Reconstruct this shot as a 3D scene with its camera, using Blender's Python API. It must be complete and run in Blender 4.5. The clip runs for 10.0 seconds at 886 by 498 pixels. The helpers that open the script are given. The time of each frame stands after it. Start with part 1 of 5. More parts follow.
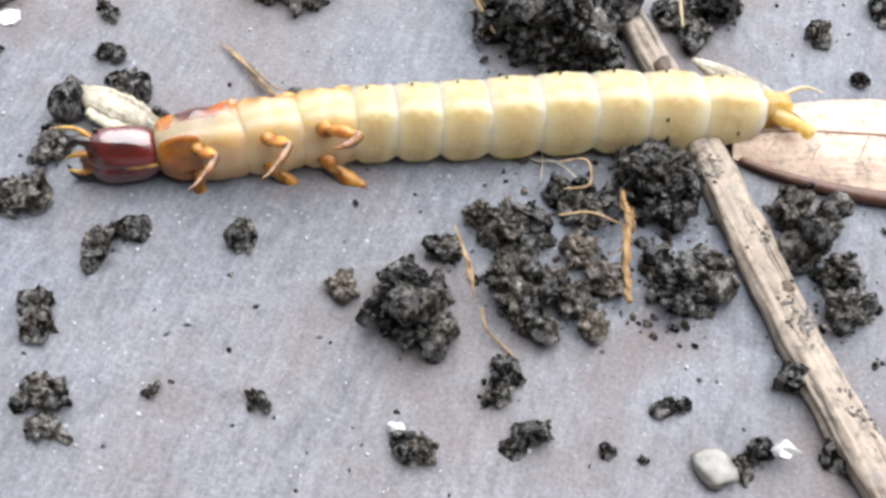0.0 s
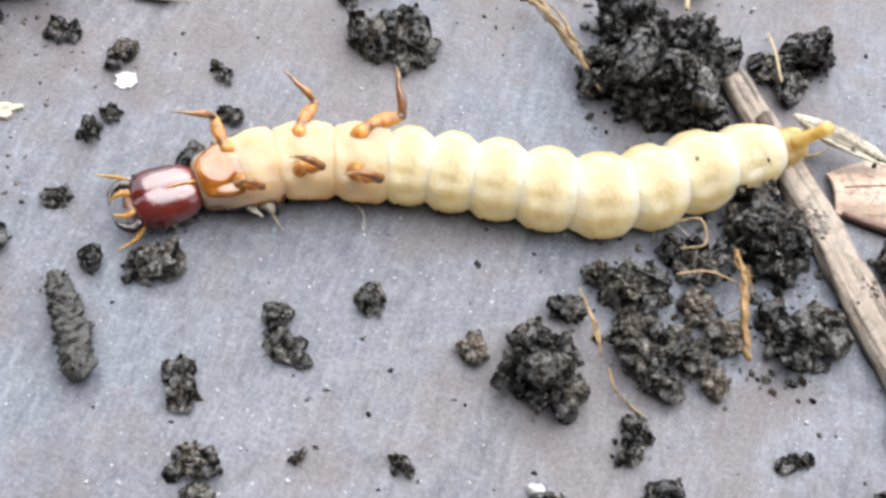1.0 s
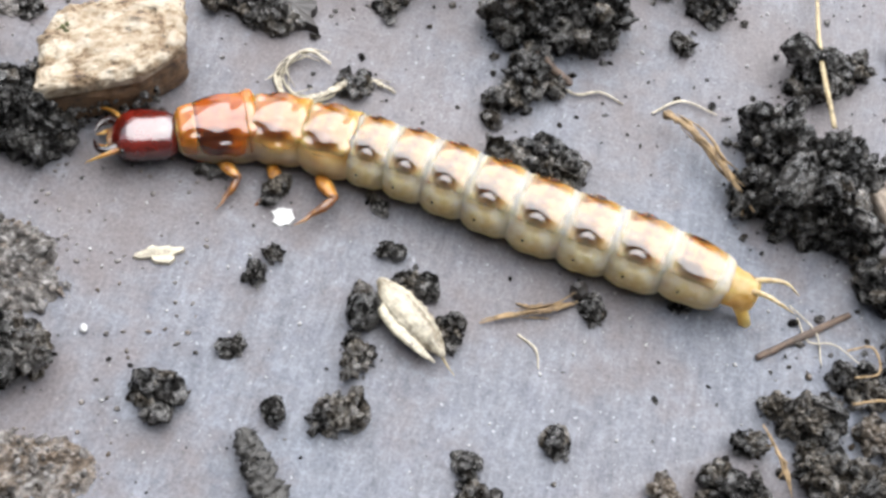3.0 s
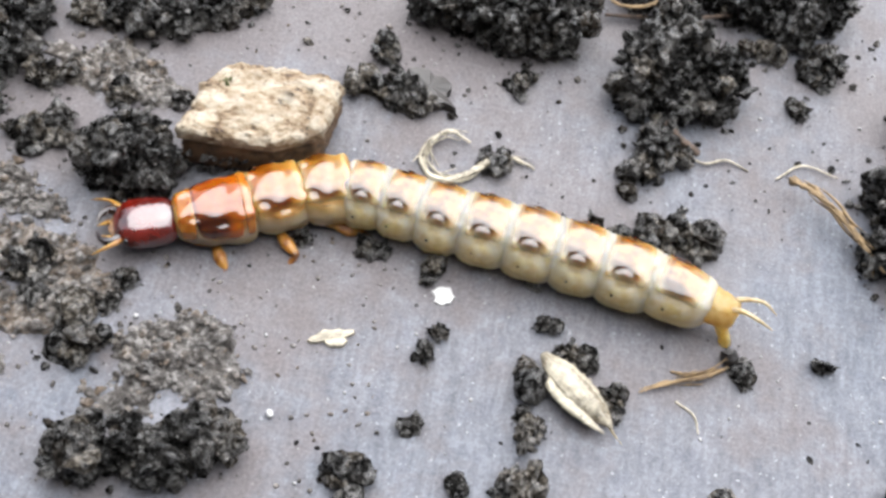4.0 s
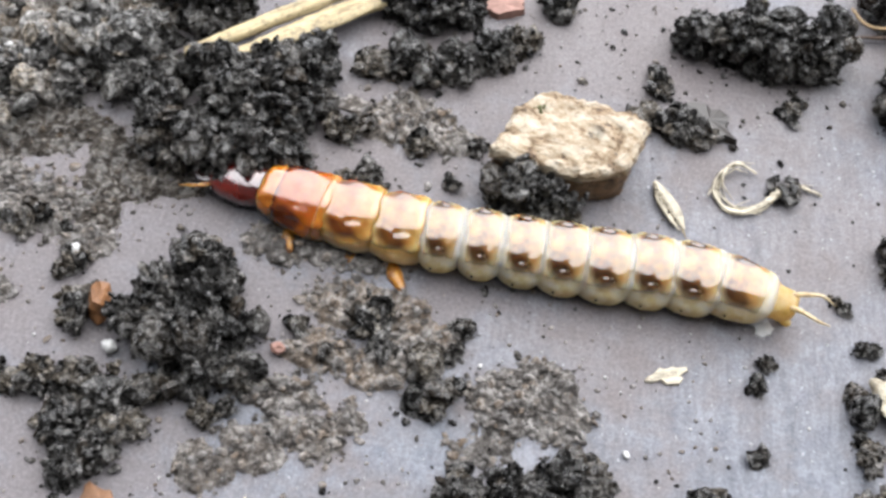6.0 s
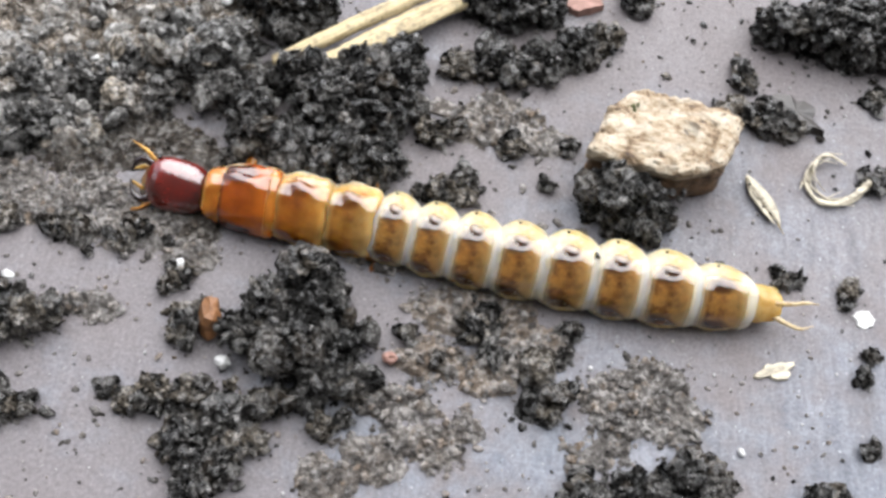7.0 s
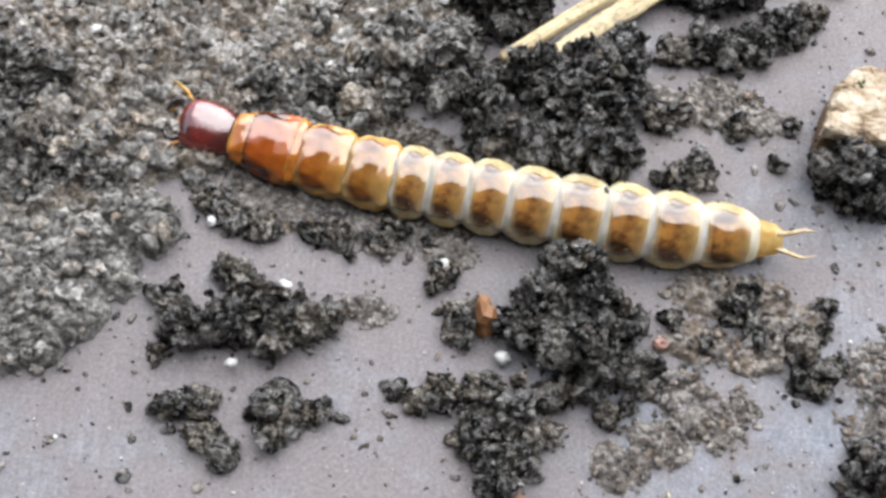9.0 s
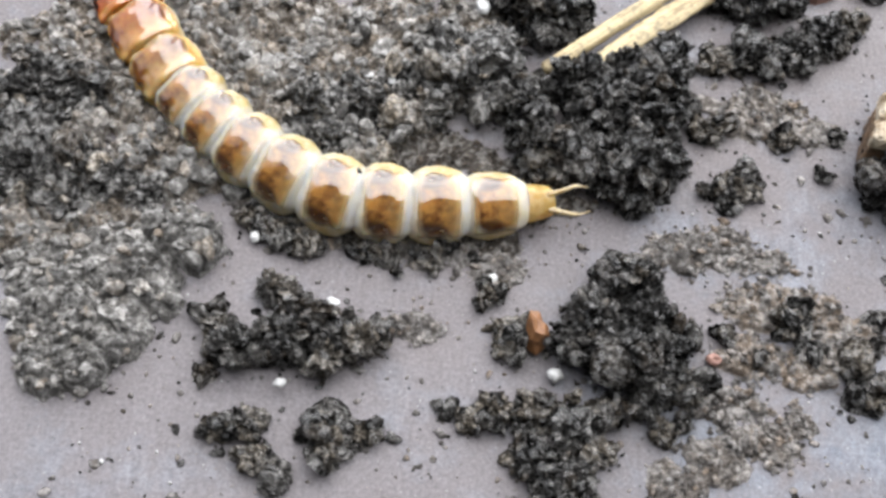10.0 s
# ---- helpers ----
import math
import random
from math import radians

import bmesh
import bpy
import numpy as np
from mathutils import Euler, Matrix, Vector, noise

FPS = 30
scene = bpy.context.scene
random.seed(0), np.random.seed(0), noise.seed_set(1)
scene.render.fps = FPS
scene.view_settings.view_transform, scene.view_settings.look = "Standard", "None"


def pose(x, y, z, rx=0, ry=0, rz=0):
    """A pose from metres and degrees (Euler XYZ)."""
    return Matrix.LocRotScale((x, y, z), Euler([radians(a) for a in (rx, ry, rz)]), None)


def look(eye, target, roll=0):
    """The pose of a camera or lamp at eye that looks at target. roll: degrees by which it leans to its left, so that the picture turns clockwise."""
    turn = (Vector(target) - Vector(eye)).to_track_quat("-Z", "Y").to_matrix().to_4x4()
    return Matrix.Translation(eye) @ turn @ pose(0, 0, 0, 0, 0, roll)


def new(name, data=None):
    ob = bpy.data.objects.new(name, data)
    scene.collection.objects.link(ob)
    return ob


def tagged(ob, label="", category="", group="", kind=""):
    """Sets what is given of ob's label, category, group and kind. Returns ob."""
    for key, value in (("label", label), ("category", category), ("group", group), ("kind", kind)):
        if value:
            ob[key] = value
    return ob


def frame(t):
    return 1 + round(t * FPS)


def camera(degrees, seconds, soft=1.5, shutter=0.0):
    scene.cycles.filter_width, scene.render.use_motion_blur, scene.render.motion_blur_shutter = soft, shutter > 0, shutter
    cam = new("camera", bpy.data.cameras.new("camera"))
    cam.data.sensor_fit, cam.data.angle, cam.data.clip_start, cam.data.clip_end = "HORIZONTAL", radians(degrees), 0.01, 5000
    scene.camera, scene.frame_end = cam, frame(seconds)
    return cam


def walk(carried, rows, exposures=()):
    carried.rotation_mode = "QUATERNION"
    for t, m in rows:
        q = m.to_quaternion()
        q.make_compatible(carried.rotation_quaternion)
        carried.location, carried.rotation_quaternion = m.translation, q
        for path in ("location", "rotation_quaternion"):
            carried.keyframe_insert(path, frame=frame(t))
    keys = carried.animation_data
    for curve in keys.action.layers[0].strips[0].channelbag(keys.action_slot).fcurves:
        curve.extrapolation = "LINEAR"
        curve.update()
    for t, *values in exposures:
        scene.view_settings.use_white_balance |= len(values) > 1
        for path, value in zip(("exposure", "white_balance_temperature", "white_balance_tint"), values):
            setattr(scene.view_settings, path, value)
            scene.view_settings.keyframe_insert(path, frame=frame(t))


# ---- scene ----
cam = camera(40, 10.0, 3.1)
MM = 0.001


def over(x, y, far, tilt, yaw, roll):
    """The camera's pose over the spot (x, y), far mm off it, tilted from straight down. Millimetres and degrees."""
    a, b = radians(tilt), radians(yaw)
    ahead = Vector((-math.sin(b) * math.sin(a), math.cos(b) * math.sin(a), -math.cos(a)))
    spot = Vector((x, y, 0))
    return look((spot - far * ahead) * MM, spot * MM, roll)


PATH = [
    (0, over(0.000, 0.000, 37.736, 31.50, 10.42, 8.58)),
    (0.5, over(-2.088, 0.632, 39.071, 31.04, 9.28, 9.28)),
    (1, over(-4.330, 0.804, 39.600, 30.69, 7.93, 10.01)),
    (1.3, over(-5.362, 0.888, 39.838, 31.03, 7.23, 10.45)),
    (1.5, over(-5.809, 0.758, 39.714, 30.78, 6.26, 11.11)),
    (2, over(-6.699, 1.948, 40.187, 30.90, 6.02, 11.00)),
    (2.5, over(-7.814, 2.609, 40.640, 30.56, 4.65, 12.15)),
    (3, over(-11.053, 4.019, 41.373, 30.82, 2.86, 12.80)),
    (3.2, over(-12.411, 4.642, 41.886, 30.66, 2.92, 12.47)),
    (4.3, over(-18.156, 5.513, 44.625, 31.55, 0.21, 12.60)),
    (4.5, over(-18.983, 5.208, 44.624, 31.37, -0.43, 12.96)),
    (5, over(-23.448, 3.948, 44.891, 31.17, -0.72, 12.39)),
    (5.5, over(-26.376, 4.088, 44.799, 30.75, -0.20, 10.95)),
    (5.7, over(-27.254, 4.671, 45.038, 30.58, -0.36, 10.82)),
    (6.8, over(-31.200, 4.016, 44.454, 30.53, -4.60, 12.78)),
    (7, over(-32.234, 3.987, 44.472, 29.62, -3.64, 11.40)),
    (7.5, over(-34.655, 2.992, 44.046, 29.03, -5.02, 11.68)),
    (8, over(-37.745, 3.555, 44.353, 28.73, -5.50, 11.05)),
    (8.2, over(-38.005, 3.778, 44.421, 28.69, -5.76, 11.08)),
    (8.5, over(-39.040, 3.372, 44.297, 28.86, -6.20, 11.05)),
    (9, over(-41.380, 2.466, 44.006, 28.86, -7.36, 11.34)),
    (9.5, over(-42.326, 1.993, 43.527, 28.87, -8.85, 12.51)),
    (10, over(-43.079, 2.918, 43.284, 29.09, -9.14, 12.54)),
]
walk(cam, PATH, [(0, 1.06), (0.5, 1.08), (1, 1.0), (2, 1.03), (3, 1.0), (5, 1.03), (10, 1.02)])

# ---- light ----
world = bpy.data.worlds.new("sky")
scene.world = world
world.use_nodes = True
wn, wl = world.node_tree.nodes, world.node_tree.links
sky = wn.new("ShaderNodeTexSky")
sky.sky_type, sky.sun_disc = "NISHITA", False
sky.sun_elevation, sky.sun_rotation = radians(60), radians(10)
sky.dust_density, sky.air_density = 3.0, 1.0
pale = wn.new("ShaderNodeHueSaturation")
pale.inputs["Saturation"].default_value = 0.7
wl.new(sky.outputs[0], pale.inputs["Color"])
cloud = wn.new("ShaderNodeMix")
cloud.data_type = "RGBA"
cloud.inputs[0].default_value = 0.65
cloud.inputs[7].default_value = (3.8, 4.0, 4.5, 1)
wl.new(pale.outputs[0], cloud.inputs[6])
wl.new(cloud.outputs[2], wn["Background"].inputs["Color"])
wn["Background"].inputs["Strength"].default_value = 0.20

sun = new("sun", bpy.data.lights.new("sun", "SUN"))
sun.data.energy, sun.data.angle, sun.data.color = 4.85, radians(94), (0.993, 0.99, 0.995)
sun.matrix_world = look((0.09, 0.46, 0.93), (0, 0, 0))


# ---- materials ----
DAMP = (0.58, 0.58, 0.58)  # all lies damp after rain, darker than dry
LIVE = (0.66, 0.66, 0.66)  # the larva is wet only outside
HORNY = (0.48, 0.48, 0.48)  # its plates


def shader(name):
    m = bpy.data.materials.new(name)
    m.use_nodes = True
    nt = m.node_tree
    return m, nt, nt.nodes["Principled BSDF"]


def texture(nt, scale, detail=4.0, rough=0.55, stretch=(1, 1, 1), turn=0.0, coords="Object"):
    """A noise in millimetres: scale is how many features lie on one."""
    tc, mp, nz = nt.nodes.new("ShaderNodeTexCoord"), nt.nodes.new("ShaderNodeMapping"), nt.nodes.new("ShaderNodeTexNoise")
    nt.links.new(tc.outputs[coords], mp.inputs["Vector"])
    mp.inputs["Scale"].default_value = stretch
    mp.inputs["Rotation"].default_value = (0, 0, radians(turn))
    nt.links.new(mp.outputs[0], nz.inputs["Vector"])
    nz.inputs["Scale"].default_value = scale * (1000 if coords == "Object" else 1)
    nz.inputs["Detail"].default_value, nz.inputs["Roughness"].default_value = detail, rough
    return nz.outputs["Fac"]


def ramp(nt, fac, *stops):
    r = nt.nodes.new("ShaderNodeValToRGB")
    els = r.color_ramp.elements
    while len(els) < len(stops):
        els.new(0.5)
    for e, (p, c) in zip(els, stops):
        e.position, e.color = p, (*c, 1) if len(c) == 3 else c
    nt.links.new(fac, r.inputs["Fac"])
    return r.outputs["Color"]


def blend(nt, fac, a, b, how="MIX"):
    m = nt.nodes.new("ShaderNodeMix")
    m.data_type, m.blend_type = "RGBA", how
    for k, v in ((0, fac), (6, a), (7, b)):
        if hasattr(v, "is_linked"):
            nt.links.new(v, m.inputs[k])
        elif k == 0:
            m.inputs[k].default_value = v
        else:
            m.inputs[k].default_value = (*v, 1)
    return m.outputs[2]


def relief(nt, bsdf, height, mm=0.05, strength=0.6, coat=True):
    b = nt.nodes.new("ShaderNodeBump")
    b.inputs["Strength"].default_value, b.inputs["Distance"].default_value = strength, mm * MM
    nt.links.new(height, b.inputs["Height"])
    nt.links.new(b.outputs[0], bsdf.inputs["Normal"])
    if coat:
        nt.links.new(b.outputs[0], bsdf.inputs["Coat Normal"])


def grey(v, tint=(1, 1, 1)):
    return tuple(v * c for c in tint)


def board_material():
    m, nt, b = shader("weathered_grey_board")

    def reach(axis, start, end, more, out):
        """A noise that grows along x (earth washed over) or along y (a browner tone)."""
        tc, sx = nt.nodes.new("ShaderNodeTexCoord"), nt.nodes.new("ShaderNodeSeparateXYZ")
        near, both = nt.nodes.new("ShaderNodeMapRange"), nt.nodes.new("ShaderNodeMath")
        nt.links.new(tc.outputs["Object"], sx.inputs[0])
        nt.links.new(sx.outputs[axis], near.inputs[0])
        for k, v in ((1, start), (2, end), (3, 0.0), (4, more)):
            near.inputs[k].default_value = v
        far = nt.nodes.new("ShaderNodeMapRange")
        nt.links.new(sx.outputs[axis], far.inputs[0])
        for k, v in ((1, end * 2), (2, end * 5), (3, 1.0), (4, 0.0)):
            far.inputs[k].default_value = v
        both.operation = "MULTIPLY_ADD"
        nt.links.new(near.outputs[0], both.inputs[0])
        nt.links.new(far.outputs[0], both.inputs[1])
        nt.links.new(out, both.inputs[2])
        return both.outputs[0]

    broad = ramp(nt, texture(nt, 0.05, 4, 0.6), (0.38, (0.160, 0.174, 0.206)), (0.62, (0.180, 0.174, 0.188)))
    cloud = ramp(nt, texture(nt, 0.35, 5, 0.6), (0.3, grey(0.86)), (0.7, grey(1.12)))
    streak = texture(nt, 3.0, 7, 0.75, (1.0, 0.16, 1), 38)
    blotch = ramp(nt, texture(nt, 1.1, 5, 0.7), (0.36, (0.88, 0.88, 0.91)), (0.5, (1.0, 1.0, 1.0)), (0.66, (1.13, 1.11, 1.09)))
    cloud = blend(nt, 1.0, cloud, blotch, "MULTIPLY")
    fine = ramp(nt, streak, (0.36, grey(0.76)), (0.5, grey(1.0)), (0.66, grey(1.25)))
    speck = ramp(nt, texture(nt, 7.5, 4, 0.75), (0.34, grey(0.72)), (0.5, grey(1.0)), (0.68, grey(1.32)))
    c = blend(nt, 1.0, blend(nt, 1.0, blend(nt, 1.0, broad, cloud, "MULTIPLY"), fine, "MULTIPLY"), speck, "MULTIPLY")
    bloom = ramp(nt, texture(nt, 2.1, 6, 0.75), (0.50, grey(0.0)), (0.70, grey(0.5)))
    c = blend(nt, bloom, c, (0.30, 0.315, 0.36))
    bright = ramp(nt, texture(nt, 5.0, 2, 0.5), (0.69, grey(0.0)), (0.72, grey(0.85)))
    c = blend(nt, bright, c, (0.46, 0.47, 0.50))
    c = blend(nt, ramp(nt, reach(1, 0.004, 0.016, 0.14, texture(nt, 0.11, 5, 0.65)), (0.50, grey(0.0)), (0.66, grey(0.7))), c,
              blend(nt, 1.0, speck, (0.172, 0.149, 0.147), "MULTIPLY"))
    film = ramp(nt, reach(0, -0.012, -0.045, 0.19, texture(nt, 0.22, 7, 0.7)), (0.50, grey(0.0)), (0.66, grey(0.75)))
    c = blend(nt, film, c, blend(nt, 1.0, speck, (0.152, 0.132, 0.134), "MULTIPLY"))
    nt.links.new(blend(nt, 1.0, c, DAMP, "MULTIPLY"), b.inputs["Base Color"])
    b.inputs["Roughness"].default_value = 0.5
    b.inputs["Specular IOR Level"].default_value = 0.22
    relief(nt, b, blend(nt, 0.5, texture(nt, 3.0, 6, 0.72), streak), 0.08, 0.7)
    return m


def bark_material():
    """Rotten bark: pale and pitted, with brown stains."""
    m, nt, b = shader("pale_rotten_bark")
    pits = texture(nt, 1.35, 6, 0.72, (0.75, 1.25, 1), 12)
    c = ramp(nt, pits, (0.36, (0.05, 0.027, 0.014)), (0.42, (0.25, 0.165, 0.09)), (0.49, (0.42, 0.335, 0.23)), (0.62, (0.58, 0.515, 0.41)))
    c = blend(nt, ramp(nt, texture(nt, 0.4, 5, 0.7), (0.52, grey(0.0)), (0.68, grey(0.75))), c, (0.26, 0.17, 0.10))
    c = blend(nt, ramp(nt, texture(nt, 3.6, 4, 0.7), (0.60, grey(0.0)), (0.66, grey(0.8))), c, (0.05, 0.036, 0.026))
    nt.links.new(blend(nt, 1.0, c, DAMP, "MULTIPLY"), b.inputs["Base Color"])
    b.inputs["Roughness"].default_value = 0.8
    relief(nt, b, pits, 0.22, 0.9)
    return m


def soil_material(name, dark, light, gloss=0.6, dusty=(0.075, 0.072, 0.069), dust_cover=0.6, sand=0.69, contrast=1.0):
    """Crumbly earth: each crumb a little different, mottled, dusty on top in patches, with pale specks for sand and
    painted glints, and wet glints.
    """
    m, nt, b = shader(name)
    geo = nt.nodes.new("ShaderNodeNewGeometry")
    base = ramp(nt, texture(nt, 1.6, 5, 0.7), (0.32, dark), (0.68, light))
    crumb = ramp(nt, geo.outputs["Random Per Island"], (0.0, grey(0.55)), (0.55, grey(1.0)), (0.75, (1.35, 1.15, 0.95)), (0.88, grey(1.2)), (0.93, tuple(1 + contrast**2 * v for v in (1.9, 1.6, 1.2))), (1.0, tuple(1 + contrast**2 * v for v in (2.6, 2.3, 1.9))))
    mott = ramp(nt, texture(nt, 6.0, 5, 0.75), (0.36, grey(1 - 0.86 * contrast)), (0.5, grey(1 - 0.2 * contrast)), (0.64, grey(1 + 1.5 * contrast)))
    c = blend(nt, 1.0, blend(nt, 1.0, base, crumb, "MULTIPLY"), mott, "MULTIPLY")
    dust = ramp(nt, texture(nt, 0.8, 6, 0.7), (0.46, grey(0.0)), (0.66, grey(dust_cover)))
    c = blend(nt, dust, c, blend(nt, 1.0, mott, dusty, "MULTIPLY"))
    # Pale specks: sand, and bright glints put into the colour.
    sand_and_glints = ramp(nt, texture(nt, 8.5, 2, 0.5), (sand, grey(0.0)), (sand + 0.025, grey(0.95)))
    c = blend(nt, sand_and_glints, c, (0.36, 0.35, 0.335))
    nt.links.new(blend(nt, 1.0, c, DAMP, "MULTIPLY"), b.inputs["Base Color"])
    where = texture(nt, 3.2, 3)
    for name, values in (("Roughness", (0.48, 0.60, gloss + 0.25, gloss - 0.2)), ("Specular IOR Level", (0.48, 0.60, 0.0, 1.0))):
        wet = nt.nodes.new("ShaderNodeMapRange")
        nt.links.new(where, wet.inputs[0])
        for k, v in enumerate(values):
            wet.inputs[k + 1].default_value = v
        nt.links.new(wet.outputs[0], b.inputs[name])
    relief(nt, b, texture(nt, 8.0, 6, 0.75), 0.10, 1.0)
    return m


def plant_material(name, dark, light, along=6.0, rough=0.7, stains=None):
    """Dry fibre with streaks along the local x axis."""
    m, nt, b = shader(name)
    st = texture(nt, along, 6, 0.7, (0.06, 1, 1))
    c = ramp(nt, st, (0.38, dark), (0.46, tuple((d + 2 * v) / 3 for d, v in zip(dark, light))), (0.60, light))
    patch = ramp(nt, texture(nt, 2.2, 6, 0.7), (0.34, grey(0.42)), (0.5, grey(0.95)), (0.66, grey(1.2)))
    c = blend(nt, 1.0, c, patch, "MULTIPLY")
    if stains:
        where = ramp(nt, texture(nt, 1.1, 6, 0.75), (0.54, grey(0.0)), (0.66, grey(0.85)))
        c = blend(nt, where, c, stains)
    nt.links.new(blend(nt, 1.0, c, DAMP, "MULTIPLY"), b.inputs["Base Color"])
    b.inputs["Roughness"].default_value = rough
    relief(nt, b, st, 0.14, 0.9)
    return m


def cuticle(name, dark, light, rough=0.22, flesh=0.0, scale=2.0, coat=0.5, ends=None, belly=None, fat=None, low=0.48, bumps=0.5, shine=1.62):
    """Insect skin: glossy, translucent, mottled; paler at the rims and towards the belly, with fat bodies showing through."""
    m, nt, b = shader(name)
    c = ramp(nt, texture(nt, scale, 4, 0.6), (0.32, dark), (0.66, light))
    if fat:
        c = blend(nt, ramp(nt, texture(nt, 1.7, 4, 0.6), (0.46, grey(0.0)), (0.58, grey(0.85))), c, fat)
    if belly:
        tc, sz = nt.nodes.new("ShaderNodeTexCoord"), nt.nodes.new("ShaderNodeSeparateXYZ")
        nt.links.new(tc.outputs["Generated"], sz.inputs[0])
        c = blend(nt, ramp(nt, sz.outputs[2], (low - 0.30, grey(0.9)), (low, grey(0.0))), c, belly)
    if ends:
        tc, sx = nt.nodes.new("ShaderNodeTexCoord"), nt.nodes.new("ShaderNodeSeparateXYZ")
        nt.links.new(tc.outputs["Generated"], sx.inputs[0])
        gold = blend(nt, ramp(nt, texture(nt, 1.4, 3, 0.6), (0.40, grey(0.0)), (0.56, grey(1.0))), c, (0.56, 0.37, 0.10))
        c = blend(nt, ramp(nt, sx.outputs[0], (0.26, grey(0.0)), (0.42, grey(0.4)), (0.60, grey(0.4)), (0.76, grey(0.0))), c, gold)
        band = ramp(nt, sx.outputs[0], (0.0, grey(0.9)), (0.14, grey(0.9)), (0.24, grey(0.0)), (0.78, grey(0.0)), (0.87, grey(0.9)))
        c = blend(nt, band, c, ends)
    nt.links.new(blend(nt, 1.0, c, LIVE, "MULTIPLY"), b.inputs["Base Color"])
    b.inputs["Roughness"].default_value, b.inputs["IOR"].default_value = rough, 1.42
    b.inputs["Coat Weight"].default_value, b.inputs["Coat Roughness"].default_value = coat, 0.07
    b.inputs["Coat IOR"].default_value = shine
    b.inputs["Specular IOR Level"].default_value = 0.15
    b.inputs["Subsurface Weight"].default_value = flesh
    b.inputs["Subsurface Scale"].default_value = 2.0 * MM
    b.inputs["Subsurface Radius"].default_value = (1.0, 0.78, 0.42)
    relief(nt, b, texture(nt, 2.6, 5, 0.65), 0.16, bumps)
    if flesh > 0.7:
        through_skin, both = nt.nodes.new("ShaderNodeBsdfTranslucent"), nt.nodes.new("ShaderNodeMixShader")
        nt.links.new(c, through_skin.inputs["Color"])
        both.inputs[0].default_value = 0.5
        nt.links.new(b.outputs[0], both.inputs[1])
        nt.links.new(through_skin.outputs[0], both.inputs[2])
        nt.links.new(both.outputs[0], nt.nodes["Material Output"].inputs["Surface"])
    return m


def stained(name, dark, light, scale=2.0, spots=None, rim=None, fore=None, edge=None):
    """A glossy plate of tinted cuticle. spots, rim and edge follow the plate's own grid, kept in the attribute "plate"."""
    m, nt, b = shader(name)
    c = ramp(nt, texture(nt, scale, 4, 0.6), (0.34, dark), (0.64, light))
    at, sp = nt.nodes.new("ShaderNodeAttribute"), nt.nodes.new("ShaderNodeSeparateXYZ")
    at.attribute_name = "plate"
    nt.links.new(at.outputs["Vector"], sp.inputs[0])

    def wobble(out, amount, grain):
        w = nt.nodes.new("ShaderNodeMath")
        w.operation = "MULTIPLY_ADD"
        nt.links.new(texture(nt, grain, 4, 0.6), w.inputs[0])
        w.inputs[1].default_value = amount
        nt.links.new(out, w.inputs[2])
        return w.outputs[0]

    if rim:
        c = blend(nt, ramp(nt, wobble(sp.outputs[2], 0.5, 1.6), (0.25, grey(0.9)), (0.75, grey(0.0))), c, rim)
    if spots:
        c = blend(nt, ramp(nt, wobble(sp.outputs[1], 0.75, 2.4), (0.48, grey(0.0)), (0.98, grey(0.9))), c, spots)
    if fore:
        c = blend(nt, ramp(nt, wobble(sp.outputs[2], 0.06, 2.0), (0.90, grey(0.0)), (0.97, grey(0.75))), c, fore)
    if edge:
        c = blend(nt, ramp(nt, wobble(sp.outputs[0], 0.20, 2.2), (0.13, grey(1.0)), (0.34, grey(0.35)), (0.55, grey(0.0))), c, edge)
    nt.links.new(blend(nt, 1.0, c, HORNY, "MULTIPLY"), b.inputs["Base Color"])
    b.inputs["Roughness"].default_value, b.inputs["IOR"].default_value = 0.3, 1.42
    b.inputs["Coat Weight"].default_value, b.inputs["Coat Roughness"].default_value, b.inputs["Coat IOR"].default_value = 1.0, 0.05, 1.72
    b.inputs["Specular IOR Level"].default_value = 0.0
    b.inputs["Subsurface Weight"].default_value, b.inputs["Subsurface Scale"].default_value = 0.8, 0.35 * MM
    b.inputs["Subsurface Radius"].default_value = (1.0, 0.5, 0.2)
    relief(nt, b, texture(nt, 2.0, 4, 0.55), 0.05, 0.6, False)
    return m


def plain_material(name, color, rough=0.6, vary=0.25, scale=2.5, bump=0.04):
    m, nt, b = shader(name)
    c = ramp(nt, texture(nt, scale, 4, 0.6), (0.3, tuple(v * (1 - vary) for v in color)), (0.7, tuple(min(v * (1 + vary), 0.9) for v in color)))
    nt.links.new(blend(nt, 1.0, c, DAMP, "MULTIPLY"), b.inputs["Base Color"])
    b.inputs["Roughness"].default_value = rough
    relief(nt, b, texture(nt, scale * 2, 4), bump, 0.6)
    return m


M_BOARD = board_material()
M_SKY_BLOCKER = plain_material("dark_sky_blocker", (0.05, 0.048, 0.045), 0.9, 0.2, 0.02, 1.0)
M_SOIL = soil_material("moist_black_soil", (0.007, 0.0068, 0.0066), (0.056, 0.0535, 0.050), 0.40, (0.18, 0.171, 0.16), 0.65)
M_DARKLOAM = soil_material("dark_grey_loam", (0.030, 0.0285, 0.027), (0.13, 0.125, 0.117), 0.5, (0.27, 0.259, 0.245), 0.85)
M_TAN = soil_material("dry_brown_soil", (0.05, 0.043, 0.037), (0.12, 0.106, 0.092), 0.6, (0.19, 0.174, 0.155), 0.6, 0.69, 0.6)
M_CRUST = soil_material("dried_mud", (0.105, 0.095, 0.088), (0.21, 0.194, 0.18), 0.75, (0.29, 0.269, 0.25), 0.8, 0.71, 0.45)
